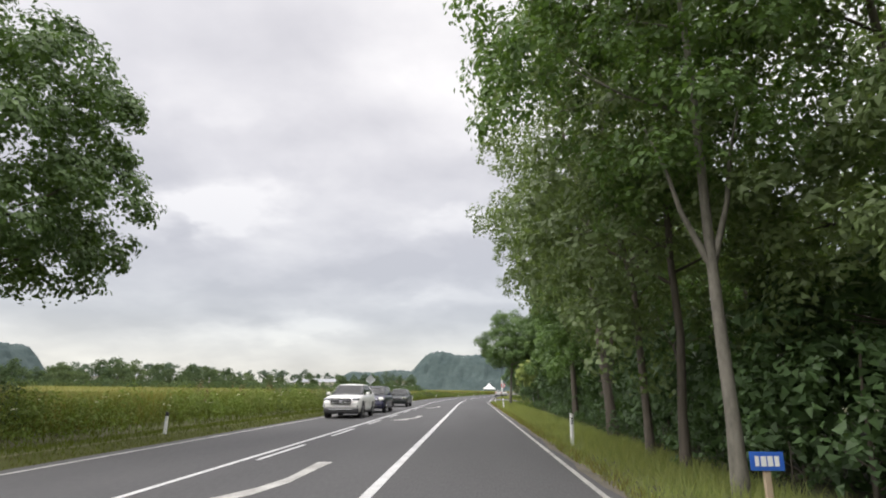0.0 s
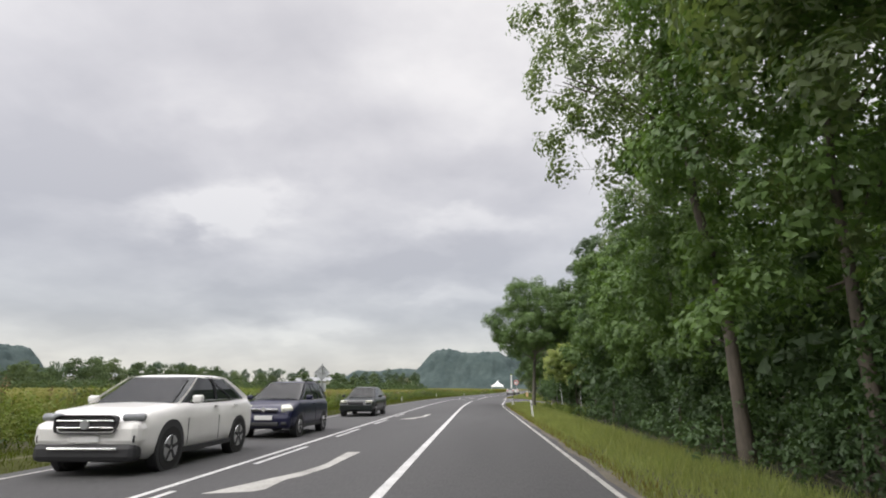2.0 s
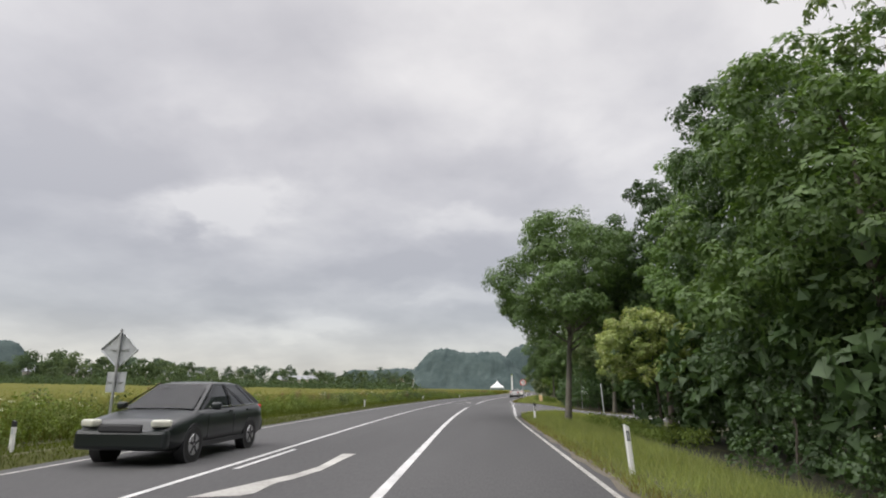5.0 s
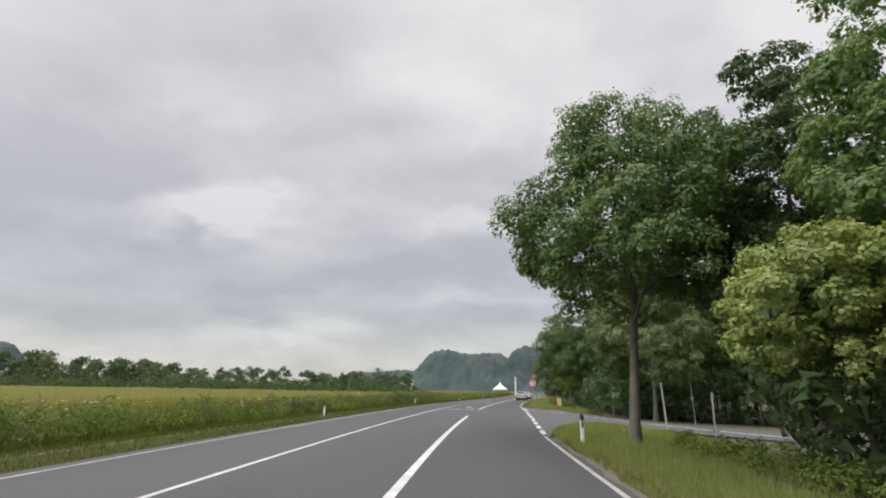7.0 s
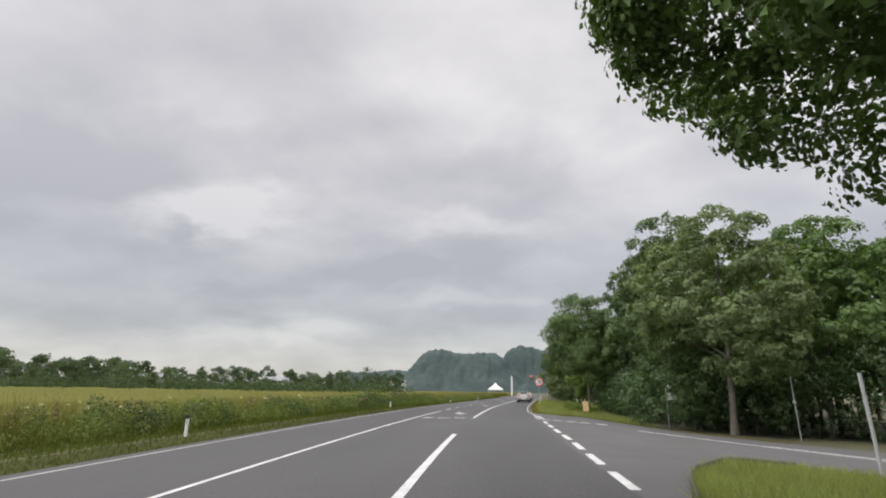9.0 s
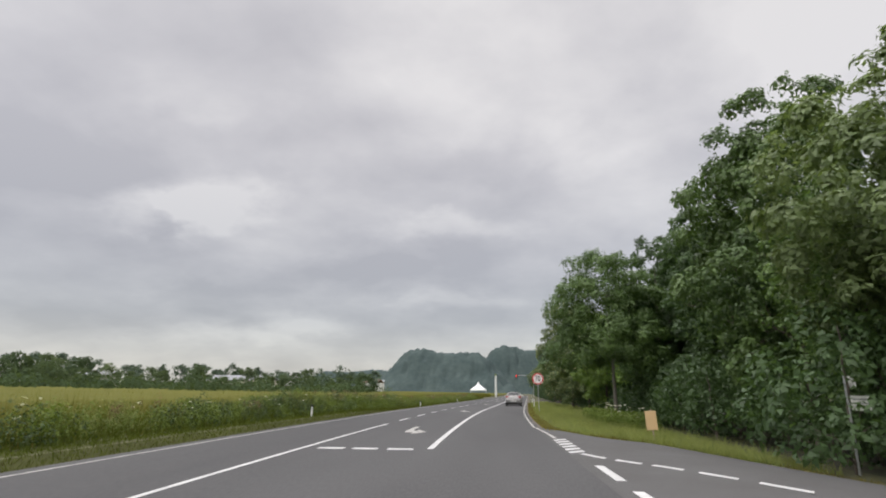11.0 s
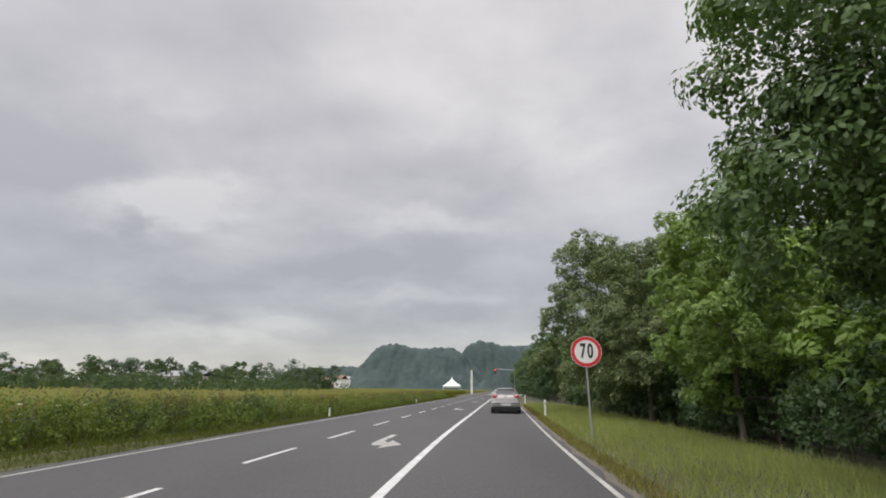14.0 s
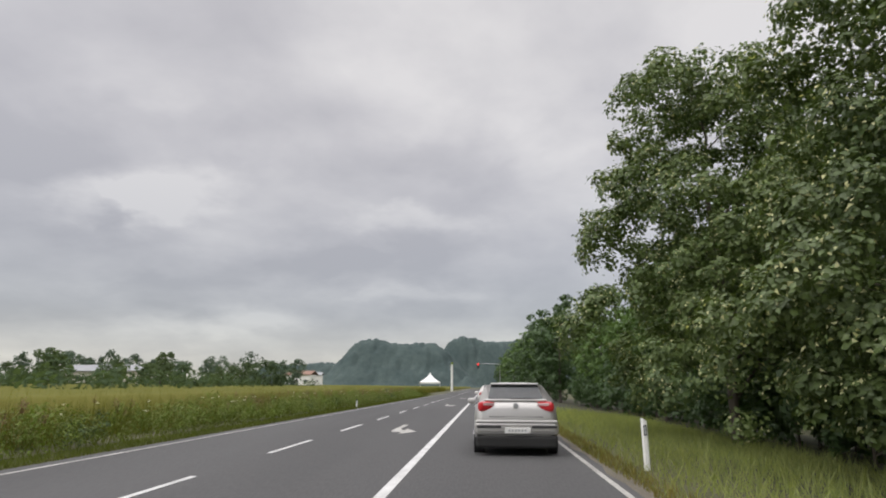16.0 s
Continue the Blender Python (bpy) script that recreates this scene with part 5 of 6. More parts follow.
def kilometre_sign():
    t = thing("kilometre_sign", along(5.6, 4.0, ground_z(5.6, 4.0), 4), "small blue kilometre plate on a pale wooden stake", "road sign")
    part("stake", box(0.09, 0.06, 1.1, (0, 0.03, 0.2), 0.01), M_WOOD, t, "pale wooden stake")
    p = part("plate", box(0.46, 0.015, 0.24, (0, -0.01, 0.78), 0.006), M_BLUE, t, "blue plate with a white border")
    for k, w in enumerate((0.05, 0.07, 0.07, 0.06)):
        part("character_bar", box(w, 0.004, 0.13, (-0.14 + 0.09 * k, -0.02, 0.78), 0.0), M_WHITE, p, "white unreadable character")


kilometre_sign()


def diamond_sign():
    t = thing("priority_sign", along(53.9, -10.03, ground_z(53.9, -10.03), 8), "back of a diamond road sign with a plate below", "road sign")
    part("pole", tube((0, 0, -0.4), (0, 0, 2.95), 0.035, seg=12), M_STEEL, t)
    bm = box(0.72, 0.012, 0.72, (0, 0, 0), 0.05)
    bmesh.ops.transform(bm, matrix=Matrix.Translation((0, 0.05, 2.38)) @ Matrix.Rotation(radians(45), 4, "Y"), verts=bm.verts[:])
    part("plate", bm, M_GREYBACK, t, "grey diamond plate seen from behind")
    part("lower_plate", box(0.5, 0.012, 0.55, (0.02, 0.05, 1.5), 0.02), M_GREYBACK, t, "grey rectangular plate seen from behind")
    part("clamp", box(0.5, 0.03, 0.04, (0, 0.03, 2.38), 0.005), M_STEEL, t)
    part("clamp", box(0.4, 0.03, 0.04, (0, 0.03, 1.5), 0.005), M_STEEL, t)


diamond_sign()


def junction_poles():
    for y, o, z1, plates, lean in ((100.4, 9.6, 2.24, 2, 0.0), (97.0, 15.0, 2.3, 1, -0.12), (79.9, 8.47, 1.94, 0, -0.15), (78.7, 10.2, 1.5, 0, 0.02)):
        g = min(ground_z(y, o), side_z(o))
        lab = ("pale sign pole with small plates by the side road", "slim pale pole by the side road")[plates == 0]
        t = thing("sign_pole", along(y, o, g), lab, "pole", "poles by the side road")
        part("pole", tube((0, 0, -0.3), (lean, 0, z1 - g), 0.032 if plates else 0.04, seg=12), M_GREYBACK if not plates else M_STEEL, t)
        if plates == 2:
            part("plate", box(0.22, 0.012, 0.3, (0.14, -0.04, 2.35), 0.01), M_WHITE, t, "small white plate")
            p = part("lower_plate", box(0.5, 0.012, 0.38, (0.3, -0.04, 1.8), 0.01), M_WHITE, t, "pale plate with unreadable lines")
            for k in range(3):
                part("text_bar", box(0.4, 0.004, 0.04, (0.3, -0.048, 1.9 - 0.1 * k), 0.0), M_STEEL, p, "grey unreadable line")
        elif plates:
            part("plate", box(0.16, 0.1, 0.14, (-0.1, -0.03, 1.9), 0.02), M_GREYBACK, t, "small grey box")


junction_poles()


def boards():
    t = thing("notice_board", along(104.4, 5.56, ground_z(104.4, 5.56), -4) @ pose(0, 0, 0, 0, -3.5, 0), "blank tan board nailed to a wooden stake", "board")
    part("board", box(0.36, 0.02, 0.62, (0, -0.03, 0.74), 0.006), M_CARDBOARD, t, "blank tan hardboard")
    part("stake", box(0.05, 0.04, 1.4, (0.02, 0.01, 0.38), 0.006), M_WOOD, t, "wooden stake")


boards()


# ---- vehicles ----
def superring(n, hx, y0, y1, z, p=4.0):
    """A rounded-rectangle ring between y0 and y1, half-width hx."""
    out = []
    for k in range(n):
        a = 2 * math.pi * k / n
        c, s = math.cos(a), math.sin(a)
        u = math.copysign(abs(c) ** (2 / p), c)
        v = math.copysign(abs(s) ** (2 / p), s)
        out.append(Vector((u * hx, (y0 + y1) / 2 + v * (y1 - y0) / 2, z)))
    return out


def ring_loft(rings, cap_lo=False, cap_hi=True):
    bm = bmesh.new()
    rows = [[bm.verts.new(p) for p in r] for r in rings]
    n = len(rows[0])
    for a, b in zip(rows, rows[1:]):
        for i in range(n):
            bm.faces.new((a[i], a[(i + 1) % n], b[(i + 1) % n], b[i]))
    if cap_lo:
        bm.faces.new(rows[0][::-1])
    if cap_hi:
        bm.faces.new(rows[-1])
    bmesh.ops.recalc_face_normals(bm, faces=bm.faces[:])
    return bm


def band(path0, path1, out=0.012):
    """A strip between two polylines, pushed outwards from the car's middle."""
    bm = bmesh.new()
    mid = sum((p for p in path0 + path1), Vector()) / (len(path0) * 2)
    push = Vector((math.copysign(out, mid.x), 0, 0.002))
    a = [bm.verts.new(p + push) for p in path0]
    b = [bm.verts.new(p + push) for p in path1]
    for i in range(len(a) - 1):
        bm.faces.new((a[i], a[i + 1], b[i + 1], b[i]))
    bmesh.ops.solidify(bm, geom=bm.faces[:], thickness=0.008)
    return bm


def car(m, label, paint, L, W, H, profile, green, wheel_r=0.31, axles=(0.0, 0.0), front="plain", roof_rails=False, group="cars on the road", narrow=0.74):
    """A car facing +y. profile: (y, top z) of the lower body from tail to nose; green: (rear base, front base, rear top, front top) of the glasshouse, y values, and its base heights."""
    t = thing("car", m @ Matrix.Scale(1.07, 4), label, "car", group)
    hw = W / 2
    ysn = [p[0] for p in profile]
    zsn = [p[1] for p in profile]
    n = 36
    rings = []
    for i in range(n + 1):
        f = i / n
        y = -L / 2 + L * (0.5 - 0.5 * math.cos(math.pi * f))
        top = float(np.interp(y, ysn, zsn))
        e = min((y + L / 2) / 0.38, (L / 2 - y) / 0.6, 1.0)
        w = hw * (0.83 + 0.17 * math.sqrt(max(0.0, 1 - (1 - e) ** 2)))
        bot = 0.24 + 0.1 * (1 - min(1, e * 1.6))
        sh = bot + (top - bot)
        half = [(0, bot), (w * 0.86, bot), (w * 0.97, bot + 0.1), (w, bot + 0.32 * (top - bot)), (w * 0.992, bot + 0.62 * (top - bot)), (w * 0.965, bot + 0.86 * (top - bot)), (w * 0.88, sh - 0.01), (w * 0.55, sh + 0.018), (0, sh + 0.028)]
        ring = [Vector((x, y, z)) for x, z in half] + [Vector((-x, y, z)) for x, z in half[-2:0:-1]]
        rings.append(ring)
    bm = ring_loft(rings, True, True)
    part("body", bm, paint, t, smooth=True)
    # glasshouse
    rb, fb, rt, ft, zb_r, zb_f = green
    k = 40
    base = superring(k, hw * 0.9, rb, fb, 0, 9)
    for p in base:
        p.z = zb_r + (zb_f - zb_r) * (p.y - rb) / (fb - rb) - 0.03
    roofz = H - 0.05
    top = superring(k, hw * narrow, rt, ft, roofz, 6)
    mids = [a.lerp(b, 0.5) + Vector((math.copysign(hw * 0.025, a.x) if abs(a.x) > hw * 0.5 else 0, 0, 0)) for a, b in zip(base, top)]
    part("glasshouse", ring_loft([base, mids, top], False, True), M_CARGLASS, t, "dark tinted windows", smooth=False)
    roof1 = [p + Vector((math.copysign(0.012, p.x), 0, 0)) for p in top]
    dome = superring(k, hw * (narrow - 0.1), rt + 0.12, ft - 0.14, H - 0.012, 4)
    dome2 = superring(k, hw * 0.3, rt + 0.4, ft - 0.4, H, 3)
    lowr = [p + Vector((math.copysign(0.014, p.x), math.copysign(0.01, p.y - (rt + ft) / 2), -0.035)) for p in top]
    part("roof", ring_loft([lowr, roof1, dome, dome2]), paint, t, smooth=True)

    def edge_at(y, f):
        """The glasshouse's side at a share f of its height."""
        zb = zb_r + (zb_f - zb_r) * (y - rb) / (fb - rb)
        x = hw * (0.9 + (narrow - 0.9) * f) + hw * 0.05 * f * (1 - f) * 2
        return Vector((x, y, zb + (roofz - zb) * f))

    fs = [0.0, 0.5, 1.0]
    posts = [(lambda f: fb + (ft - fb) * f, 0.11, "pillar", -0.1), (lambda f: rb + (rt - rb) * f, 0.3, "pillar", 0.08), (lambda f: (rb + fb) / 2 + 0.05 + 0.02 * f, 0.09, "pillar", 0.0), (lambda f: rb + (rt - rb) * f + 0.95, 0.07, "pillar", 0.0)]
    for sx in (1, -1):
        for fn, wd, nm, shift in posts:
            a = [edge_at(fn(f) + shift, f) for f in fs]
            b = [edge_at(fn(f) + shift + wd * (1 - 0.35 * f), f) for f in fs]
            if sx < 0:
                for p in a + b:
                    p.x = -p.x
            part(nm, band(a, b), paint if wd > 0.1 else M_TRIM, t)
    # wheels in dark arches
    for wy in axles:
        for sx in (1, -1):
            part("wheel_arch", tube((sx * (hw - 0.2), wy, wheel_r + 0.01), (sx * (hw + 0.004), wy, wheel_r + 0.01), wheel_r + 0.055, seg=28), M_TRIM, t)
            w = part("wheel", tube((sx * (hw - 0.19), wy, wheel_r), (sx * (hw + 0.008), wy, wheel_r), wheel_r * 0.99, seg=32), M_TYRE, t, "black tyre")
            part("rim", tube((sx * (hw - 0.02), wy, wheel_r), (sx * (hw + 0.016), wy, wheel_r), wheel_r * 0.66, wheel_r * 0.6, 20), M_RIM, w, "alloy rim")
            bmh = bmesh.new()
            for q in range(5):
                a = 2 * math.pi * q / 5
                add_box(bmh, 0.01, wheel_r * 0.16, wheel_r * 0.5, (sx * (hw + 0.018), wy + math.sin(a) * wheel_r * 0.34, wheel_r + math.cos(a) * wheel_r * 0.34), 0.0, Matrix.Rotation(-a, 4, "X"))
            part("spoke_gap", bmh, M_TRIM, w, "dark gaps between the spokes")
    # mirrors, door seams, handles, sills
    for sx in (1, -1):
        mr = part("mirror", box(0.2, 0.12, 0.14, (sx * (hw + 0.1), fb - 0.42, zb_f + 0.08), 0.04), paint, t)
        part("sill", box(0.02, axles[1] - axles[0] - 2.3 * wheel_r, 0.1, (sx * (hw - 0.005), (axles[0] + axles[1]) / 2, 0.3), 0.008), M_TRIM, t)
        for yy in (fb - 0.35, (rb + fb) / 2 + 0.05):
            part("door_seam", box(0.006, 0.012, 0.45, (sx * (hw - 0.002), yy, 0.62), 0.0), M_TRIM, t)
        for yy in ((rb + fb) / 2 + 0.2, (rb + fb) / 2 - 0.75):
            part("door_handle", box(0.03, 0.18, 0.035, (sx * hw * 0.985, yy, zb_r - 0.13), 0.01), paint, t)
        part("window_strip", box(0.014, fb - rb - 0.9, 0.025, (sx * hw * 0.925, (rb + fb) / 2, (zb_r + zb_f) / 2 + 0.012), 0.004), M_CHROME if front != "plain" else M_TRIM, t)
    if roof_rails:
        for sx in (1, -1):
            part("roof_rail", box(0.03, (ft - rt) * 0.85, 0.03, (sx * hw * 0.66, (rt + ft) / 2, H - 0.005), 0.01), M_TRIM, t)
    return t


def rear_of_hatch(t, L, W):
    """Tail of the small hatchbacks: a sloping window between broad pillars, high lamps, a deep bumper."""
    y = -L / 2
    paint = t.children[0].data.materials[0]
    for sx in (1, -1):
        p = part("tail_lamp", box(0.38, 0.14, 0.2, (sx * 0.6, y + 0.09, 0.96), 0.07, Matrix.Rotation(radians(sx * -20), 4, "Z")), M_TAIL, t, "lit red tail lamp")
        part("clear_lens", box(0.24, 0.02, 0.06, (sx * 0.56, y + 0.025, 1.01), 0.02, Matrix.Rotation(radians(sx * -17), 4, "Z")), M_LENS, p, "pale strip of the lamp")
        part("rear_pillar", _quad([(sx * 0.56, y + 0.14, 1.1), (sx * 0.82, y + 0.3, 1.05), (sx * 0.6, y + 0.68, 1.4), (sx * 0.49, y + 0.5, 1.4)]), paint, t)
        part("strip", box(0.5, 0.03, 0.05, (sx * 0.56, y - 0.05, 0.57), 0.012), M_TRIM, t, "black rubbing strip")
    part("rear_bumper", box(W * 0.985, 0.26, 0.3, (0, y + 0.08, 0.55), 0.09), paint, t)
    part("bumper_ledge", box(W * 0.96, 0.07, 0.06, (0, y - 0.025, 0.67), 0.028), paint, t)
    # the apron's height and black also stand in for shade under the tail
    part("apron", box(W * 0.95, 0.34, 0.24, (0, y + 0.125, 0.275), 0.05), M_TYRE, t, "dark lower apron with painted shade under the tail")
    pl = part("number_plate", box(0.52, 0.015, 0.115, (0.02, y - 0.06, 0.5), 0.006), M_PLATE, t, "white number plate")
    for k in range(6):
        part("character_bar", box(0.03, 0.004, 0.045, (-0.15 + 0.065 * k, y - 0.07, 0.5)), M_STEEL, pl, "grey unreadable character")
    part("badge", disc(0.055, 0.02, (0, y + 0.035, 0.98), 20), M_STEEL, t, "round grey badge")
    part("tailgate_seam", box(1.1, 0.012, 0.012, (0, y + 0.012, 0.76), 0.0), M_TRIM, t)
    part("spoiler", box(1.02, 0.26, 0.05, (0, y + 0.56, 1.415), 0.022), paint, t)
    part("spoiler_lip", box(0.98, 0.03, 0.03, (0, y + 0.43, 1.395), 0.01), M_TRIM, t, "dark lip under the spoiler")
    part("rear_window", _quad([(-0.57, y + 0.135, 1.125), (0.57, y + 0.135, 1.125), (0.495, y + 0.47, 1.385), (-0.495, y + 0.47, 1.385)]), M_REARGLASS, t, "rear window with a painted grey sky reflection")
    part("window_ledge", box(1.3, 0.1, 0.06, (0, y + 0.15, 1.085), 0.028), paint, t)
    part("rear_wiper", box(0.5, 0.02, 0.02, (0.16, y + 0.12, 1.125), 0.006), M_TRIM, t)
    part("aerial", tube((0, y + 0.75, 1.44), (0, y + 0.6, 1.6), 0.008, 0.004, 6), M_TRIM, t)


def _quad(pts, thick=0.008):
    bm = bmesh.new()
    bm.faces.new([bm.verts.new(p) for p in pts])
    bmesh.ops.solidify(bm, geom=bm.faces[:], thickness=thick)
    return bm


HATCH = dict(L=4.18, W=1.74, H=1.455, profile=[(-2.09, 0.7), (-2.06, 0.88), (-2.0, 1.02), (-1.9, 1.08), (-1.5, 1.04), (-0.8, 0.98), (0.7, 0.95), (1.0, 0.93), (1.85, 0.76), (2.09, 0.55)], green=(-1.94, 1.1, -1.45, 0.2, 1.06, 0.93), wheel_r=0.305, axles=(-1.28, 1.25), narrow=0.6)
silver = car(along(153.57, 0.66, 0.0), "silver hatchback with lit red tail lamps", M_SILVER, **HATCH)
rear_of_hatch(silver, 4.18, 1.74)
white_car = car(along(174.5, 0.45, 0.0), "small white hatchback waiting ahead on the road", M_CARWHITE, **HATCH)
rear_of_hatch(white_car, 4.18, 1.74)


def suv_front(t, L, W):
    y = L / 2
    part("front_bumper", box(W * 0.96, 0.34, 0.42, (0, y - 0.13, 0.66), 0.12), M_CARWHITE, t)
    part("lower_bumper", box(W * 0.92, 0.3, 0.3, (0, y - 0.09, 0.38), 0.09), M_TRIM, t, "dark lower bumper")
    g = part("grille", box(1.06, 0.07, 0.3, (0, y + 0.03, 0.82), 0.1), M_TRIM, t, "wide dark grille")
    for dz in (-0.05, 0.06):
        part("grille_bar", box(0.98, 0.03, 0.025, (0, y + 0.07, 0.82 + dz), 0.008), M_CHROME, g, "chrome bar")
    part("badge", disc(0.075, 0.03, (0, y + 0.085, 0.82), 24), M_STEEL, g, "round chrome emblem")
    for sx in (1, -1):
        part("headlamp", box(0.36, 0.22, 0.13, (sx * 0.71, y - 0.13, 0.93), 0.055, Matrix.Rotation(radians(sx * -24), 4, "Z")), M_HEADDARK, t, "dark-ringed headlamp")
        part("air_intake", box(0.26, 0.06, 0.14, (sx * 0.72, y - 0.0, 0.6), 0.03), M_TRIM, t, "dark side intake")
        part("arch_trim", tube((sx * (W / 2 - 0.12), 1.43, 0.4), (sx * (W / 2 + 0.002), 1.43, 0.4), 0.46, seg=28), M_TRIM, t, "dark wheel arch cladding")
    part("skid_plate", box(1.2, 0.06, 0.05, (0, y + 0.06, 0.44), 0.02), M_CHROME, t, "bright skid plate")
    part("number_plate", box(0.5, 0.015, 0.11, (0, y + 0.055, 0.6), 0.005), M_PLATE, t, "white number plate")
    part("windscreen", _quad([(-0.74, y - 1.18, 1.14), (0.74, y - 1.18, 1.14), (0.6, y - 2.0, 1.6), (-0.6, y - 2.0, 1.6)]), M_CARGLASS, t, "dark windscreen")


SUV = dict(L=4.7, W=1.89, H=1.68, profile=[(-2.35, 0.86), (-2.3, 1.1), (-2.0, 1.2), (-1.0, 1.16), (0.9, 1.14), (1.2, 1.12), (2.05, 1.04), (2.35, 0.86)], green=(-2.15, 1.2, -1.15, 0.3, 1.18, 1.12), wheel_r=0.37, axles=(-1.44, 1.43))
suv = car(along(28.0 + 2.35, -6.9, 0.0, 180), "white sport utility car with a dark grille", M_CARWHITE, front="chrome", **SUV)
suv_front(suv, 4.7, 1.89)


def van_front(t, L, W):
    y = L / 2
    part("front_bumper", box(W * 0.93, 0.24, 0.4, (0, y - 0.1, 0.47), 0.11), M_CARBLUE, t)
    g = part("grille", box(0.82, 0.05, 0.1, (0, y + 0.015, 0.78), 0.03), M_TRIM, t, "dark grille")
    part("grille_bar", box(0.84, 0.03, 0.05, (0, y + 0.04, 0.81), 0.015), M_CHROME, g, "chrome bar")
    part("badge", disc(0.06, 0.03, (0, y + 0.05, 0.81), 24), M_CHROME, g, "round chrome emblem")
    for sx in (1, -1):
        part("headlamp", box(0.34, 0.3, 0.19, (sx * 0.6, y - 0.19, 0.82), 0.075, Matrix.Rotation(radians(sx * -30), 4, "Z") @ Matrix.Rotation(radians(-24), 4, "X")), M_HEAD, t, "clear pale headlamp")
        part("fog_lamp", box(0.16, 0.04, 0.09, (sx * 0.6, y + 0.03, 0.42), 0.02), M_TRIM, t, "dark fog lamp recess")
    part("lower_intake", box(0.9, 0.05, 0.12, (0, y + 0.03, 0.4), 0.03), M_TRIM, t, "dark lower intake")
    pl = part("number_plate", box(0.52, 0.015, 0.12, (0, y + 0.05, 0.58), 0.005), M_PLATE, t, "pale number plate")
    part("windscreen", _quad([(-0.7, y - 0.78, 1.085), (0.7, y - 0.78, 1.085), (0.5, y - 1.74, 1.585), (-0.5, y - 1.74, 1.585)]), M_CARGLASS, t, "dark windscreen")
    part("wiper", box(0.6, 0.02, 0.02, (-0.2, y - 0.76, 1.1), 0.005), M_TRIM, t)


VAN = dict(L=4.05, W=1.7, H=1.63, profile=[(-2.02, 0.75), (-1.98, 1.0), (-1.7, 1.07), (0.6, 1.07), (1.15, 1.06), (1.6, 0.98), (1.88, 0.88), (1.97, 0.76), (2.02, 0.6)], green=(-1.94, 1.22, -1.5, 0.2, 1.05, 1.05), wheel_r=0.31, axles=(-1.3, 1.3), narrow=0.68)
van = car(along(37.7, -6.66, 0.0, 180), "dark blue compact people carrier", M_CARBLUE, front="chrome", roof_rails=True, **VAN)
van_front(van, 4.05, 1.7)

ESTATE = dict(L=4.5, W=1.8, H=1.5, profile=[(-2.25, 0.7), (-2.21, 0.86), (-2.1, 0.98), (-1.9, 1.03), (-1.0, 0.99), (0.8, 0.95), (1.1, 0.93), (2.05, 0.78), (2.25, 0.55)], green=(-2.08, 1.15, -1.3, 0.2, 1.02, 0.93), wheel_r=0.32, axles=(-1.35, 1.35), narrow=0.64)


def estate_tail(t, L, W):
    y = -L / 2
    for sx in (1, -1):
        part("tail_lamp", box(0.34, 0.14, 0.11, (sx * 0.655, y + 0.13, 0.93), 0.04, Matrix.Rotation(radians(sx * -22), 4, "Z")), M_REFLECT, t, "dark red tail lamp")
    part("rear_bumper", box(W * 0.95, 0.2, 0.32, (0, y + 0.07, 0.5), 0.07), M_CARGREEN, t)
    part("number_plate", box(0.5, 0.015, 0.11, (0, y - 0.04, 0.62), 0.006), M_PLATE, t, "white number plate")
    part("front_bumper", box(W * 0.94, 0.22, 0.34, (0, L / 2 - 0.08, 0.46), 0.07), M_CARGREEN, t)
    part("grille", box(0.8, 0.04, 0.14, (0, L / 2 + 0.02, 0.66), 0.03), M_TRIM, t, "dark grille")
    for sx in (1, -1):
        part("headlamp", box(0.34, 0.2, 0.13, (sx * 0.66, L / 2 - 0.14, 0.74), 0.04, Matrix.Rotation(radians(sx * -22), 4, "Z")), M_HEAD, t, "clear headlamp")
    part("windscreen", _quad([(-0.7, 1.1, 0.97), (0.7, 1.1, 0.97), (0.52, 0.26, 1.44), (-0.52, 0.26, 1.44)]), M_CARGLASS, t, "dark windscreen")


estate = car(along(51.8, -6.8, 0.0, 180), "dark grey-green family hatchback with bright window trim", M_CARGREEN, front="chrome", **ESTATE)
estate_tail(estate, 4.5, 1.8)


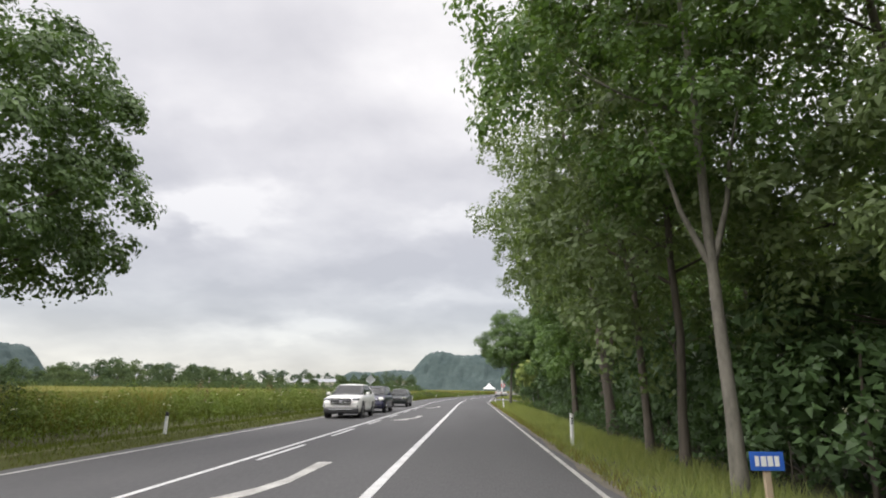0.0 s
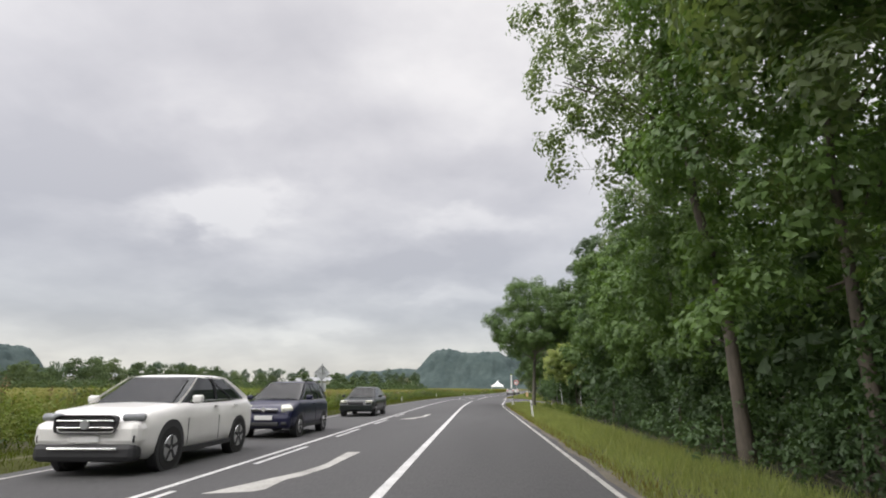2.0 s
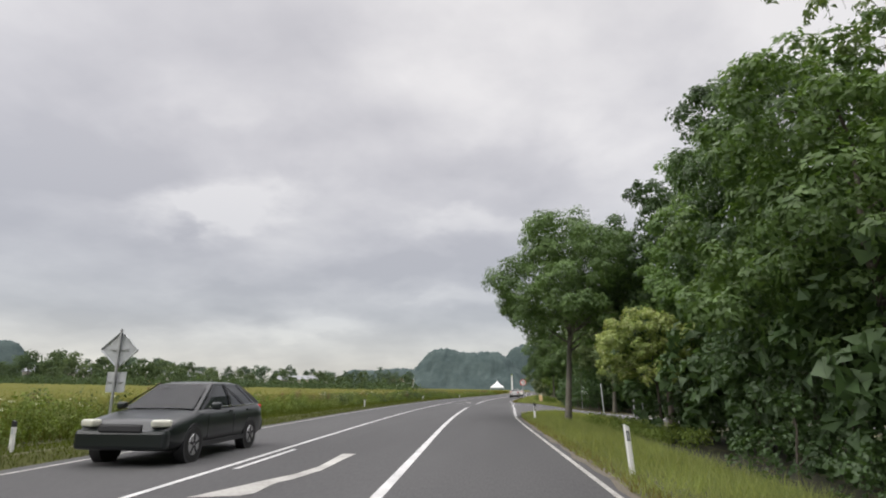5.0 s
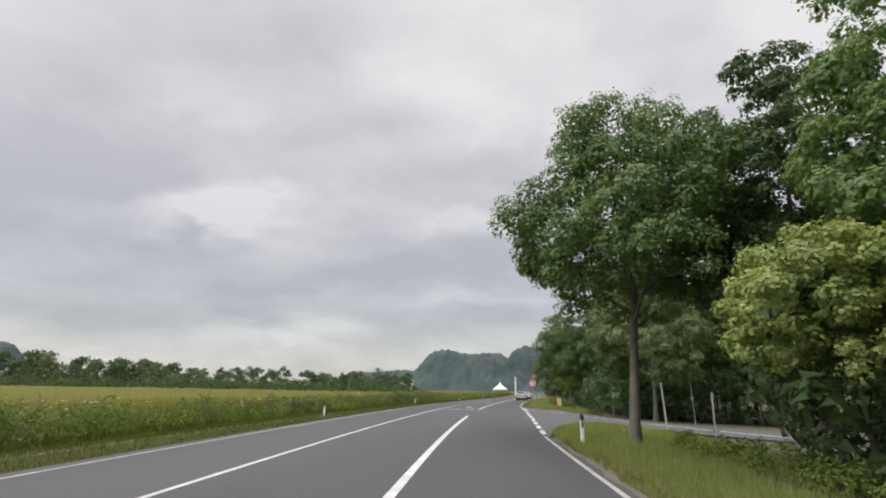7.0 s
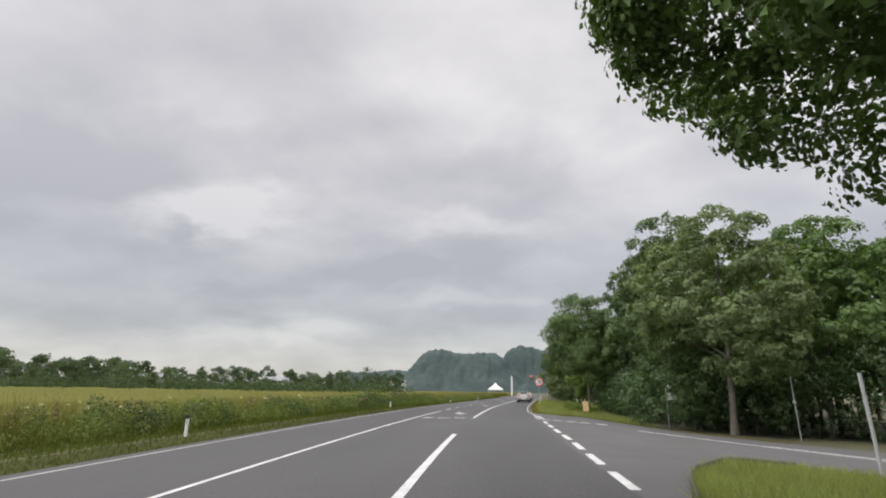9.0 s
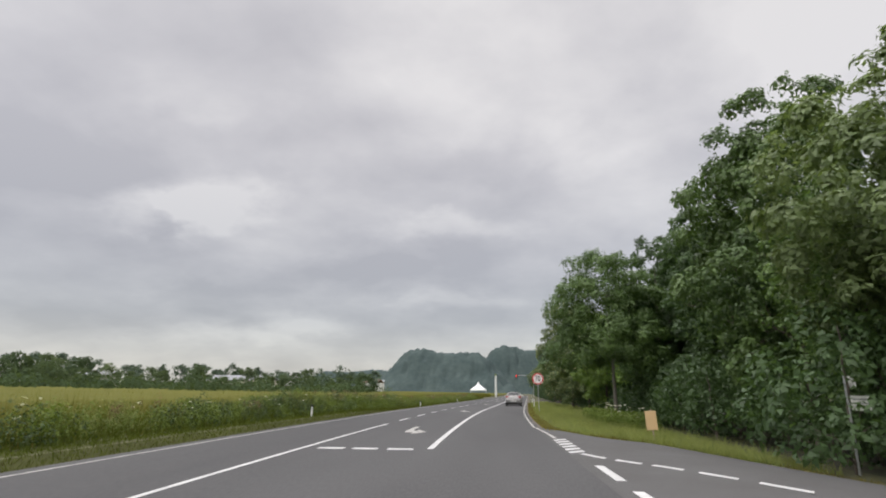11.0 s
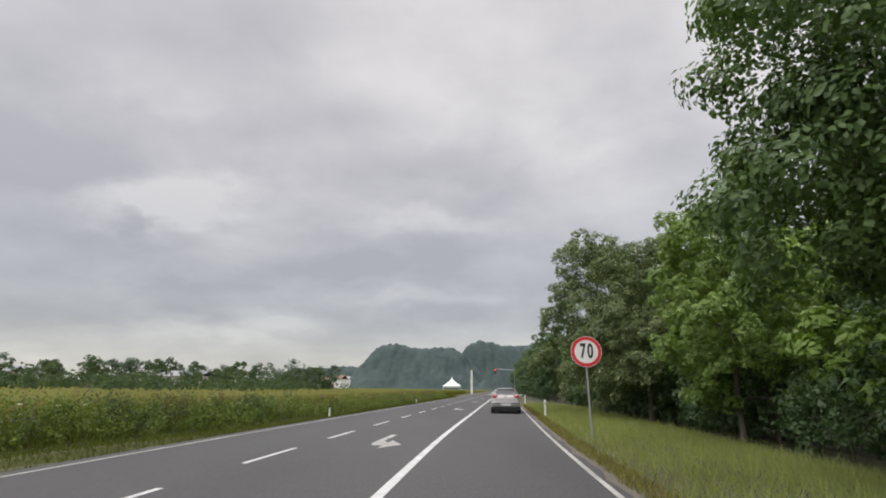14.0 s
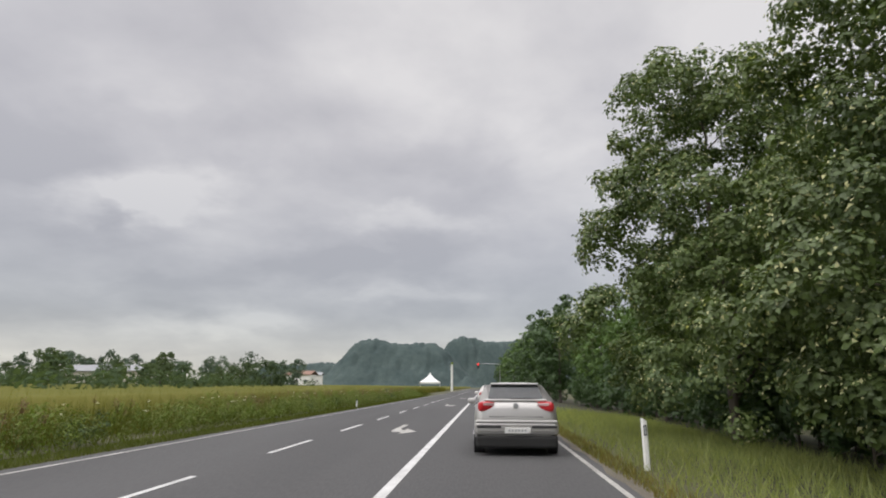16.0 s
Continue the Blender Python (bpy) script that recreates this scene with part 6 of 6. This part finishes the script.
# ---- distance: buildings, tent, mast, signal ----
def hall(x, y, w, d, h, rz, roof_mat, label, wall_mat=None):
    t = thing("farm_building", pose(x, y, ground_at(x, y), 0, 0, rz), label, "building", "distant buildings")
    part("wall", box(w, d, h, (0, 0, h / 2 - 0.3), 0.02), wall_mat or M_WALL, t)
    bm = bmesh.new()
    ov, rise = 0.5, d * 0.18
    pr = [(-w / 2 - ov, -d / 2 - ov, h - 0.4), (-w / 2 - ov, 0, h - 0.3 + rise), (-w / 2 - ov, d / 2 + ov, h - 0.4)]
    a = [bm.verts.new(p) for p in pr]
    b = [bm.verts.new((-p[0], p[1], p[2])) for p in pr]
    a2 = [bm.verts.new((p[0], p[1], p[2] + 0.2)) for p in pr]
    b2 = [bm.verts.new((-p[0], p[1], p[2] + 0.2)) for p in pr]
    for q in ((a[0], a[1], b[1], b[0]), (a[1], a[2], b[2], b[1]), (a2[0], b2[0], b2[1], a2[1]), (a2[1], b2[1], b2[2], a2[2]), (a[0], b[0], b2[0], a2[0]), (a[2], a2[2], b2[2], b[2]), (a[0], a2[0], a2[1], a[1]), (a[1], a2[1], a2[2], a[2]), (b[0], b[1], b2[1], b2[0]), (b[1], b[2], b2[2], b2[1])):
        bm.faces.new(q)
    bmesh.ops.recalc_face_normals(bm, faces=bm.faces[:])
    part("roof", bm, roof_mat, t)
    for k in range(max(2, int(w / 4))):
        part("window", box(1.2, 0.1, 1.1, (-w / 2 + 2 + k * (w - 4) / max(1, int(w / 4) - 1), -d / 2 - 0.03, h * 0.5), 0.02), M_WINDOW, t, "dark window")


hall(-97, 311, 26, 10, 5.0, -12, M_ROOF, "long low hall with a pale sheet roof")
hall(-150, 292, 20, 9, 5.5, 15, M_ROOF, "farm hall with a pale roof")
hall(-190, 268, 24, 10, 6.0, 25, M_ROOF, "long pale-roofed shed behind the trees")
hall(-66, 420, 13, 10, 6.5, -8, M_ROOFTILE, "white house with a brown roof", M_TENT)
hall(-74, 470, 16, 10, 7.0, 5, M_ROOF, "pale house near the hill's foot", M_TENT)


def tent():
    p = at(338, -19.5)
    t = thing("tent", pose(p.x, p.y, ground_z(338, -19.5)), "white pointed marquee tent by the road", "tent")
    bm = bmesh.new()
    w = 3.6
    n = 6
    rows = []
    for i in range(n + 1):
        f = i / n
        r = w * (1 - f) ** 1.7 + 0.06
        rows.append([Vector((sx * r, sy * r, 2.9 + 3.4 * f)) for sx, sy in ((-1, -1), (0, -1.0), (1, -1), (1, 0), (1, 1), (0, 1), (-1, 1), (-1, 0))])
    part("canopy", ring_loft(rows), M_TENT, t)
    part("valance", ring_loft([superring(24, w, -w, w, 2.4, 12), superring(24, w, -w, w, 2.95, 12)], False, False), M_TENT, t)
    for sx in (-1, 1):
        for sy in (-1, 1):
            part("leg", tube((sx * w * 0.96, sy * w * 0.96, -0.3), (sx * w * 0.96, sy * w * 0.96, 2.9), 0.06, seg=8), M_STEEL, t)


tent()


def mast_and_signal():
    p = at(330, -11.3)
    t = thing("advertising_column", pose(p.x, p.y, 0), "slim white column beside the road", "column")
    part("shaft", tube((0, 0, -0.3), (0, 0, 8.6), 0.42, 0.36, 14), M_WHITE, t)
    part("cap", tube((0, 0, 8.6), (0, 0, 9.4), 0.5, 0.3, 14), M_WEED, t, "greenish cap")
    p = at(322, 4.6)
    t = thing("traffic_signal", pose(p.x, p.y, 0, 0, 0, turn(322)), "overhead traffic signal showing red on a long arm", "traffic light")
    part("mast", tube((0, 0, -0.5), (0, 0, 8.6), 0.12, 0.08, 12), M_STEEL, t)
    part("arm", tube((0.05, 0, 8.4), (-7.2, 0, 8.7), 0.08, 0.05, 10), M_STEEL, t)
    h = part("housing", box(0.7, 0.4, 1.7, (-6.9, -0.1, 7.9), 0.08), M_BLACK, t, "black signal housing")
    part("red_lamp", disc(0.26, 0.1, (-6.9, -0.33, 8.4), 20), M_LAMP_RED, h, "lit red lamp")
    part("amber_lamp", disc(0.2, 0.06, (-6.9, -0.31, 7.9), 20), M_TRIM, h)
    part("green_lamp", disc(0.2, 0.06, (-6.9, -0.31, 7.4), 20), M_TRIM, h)


mast_and_signal()
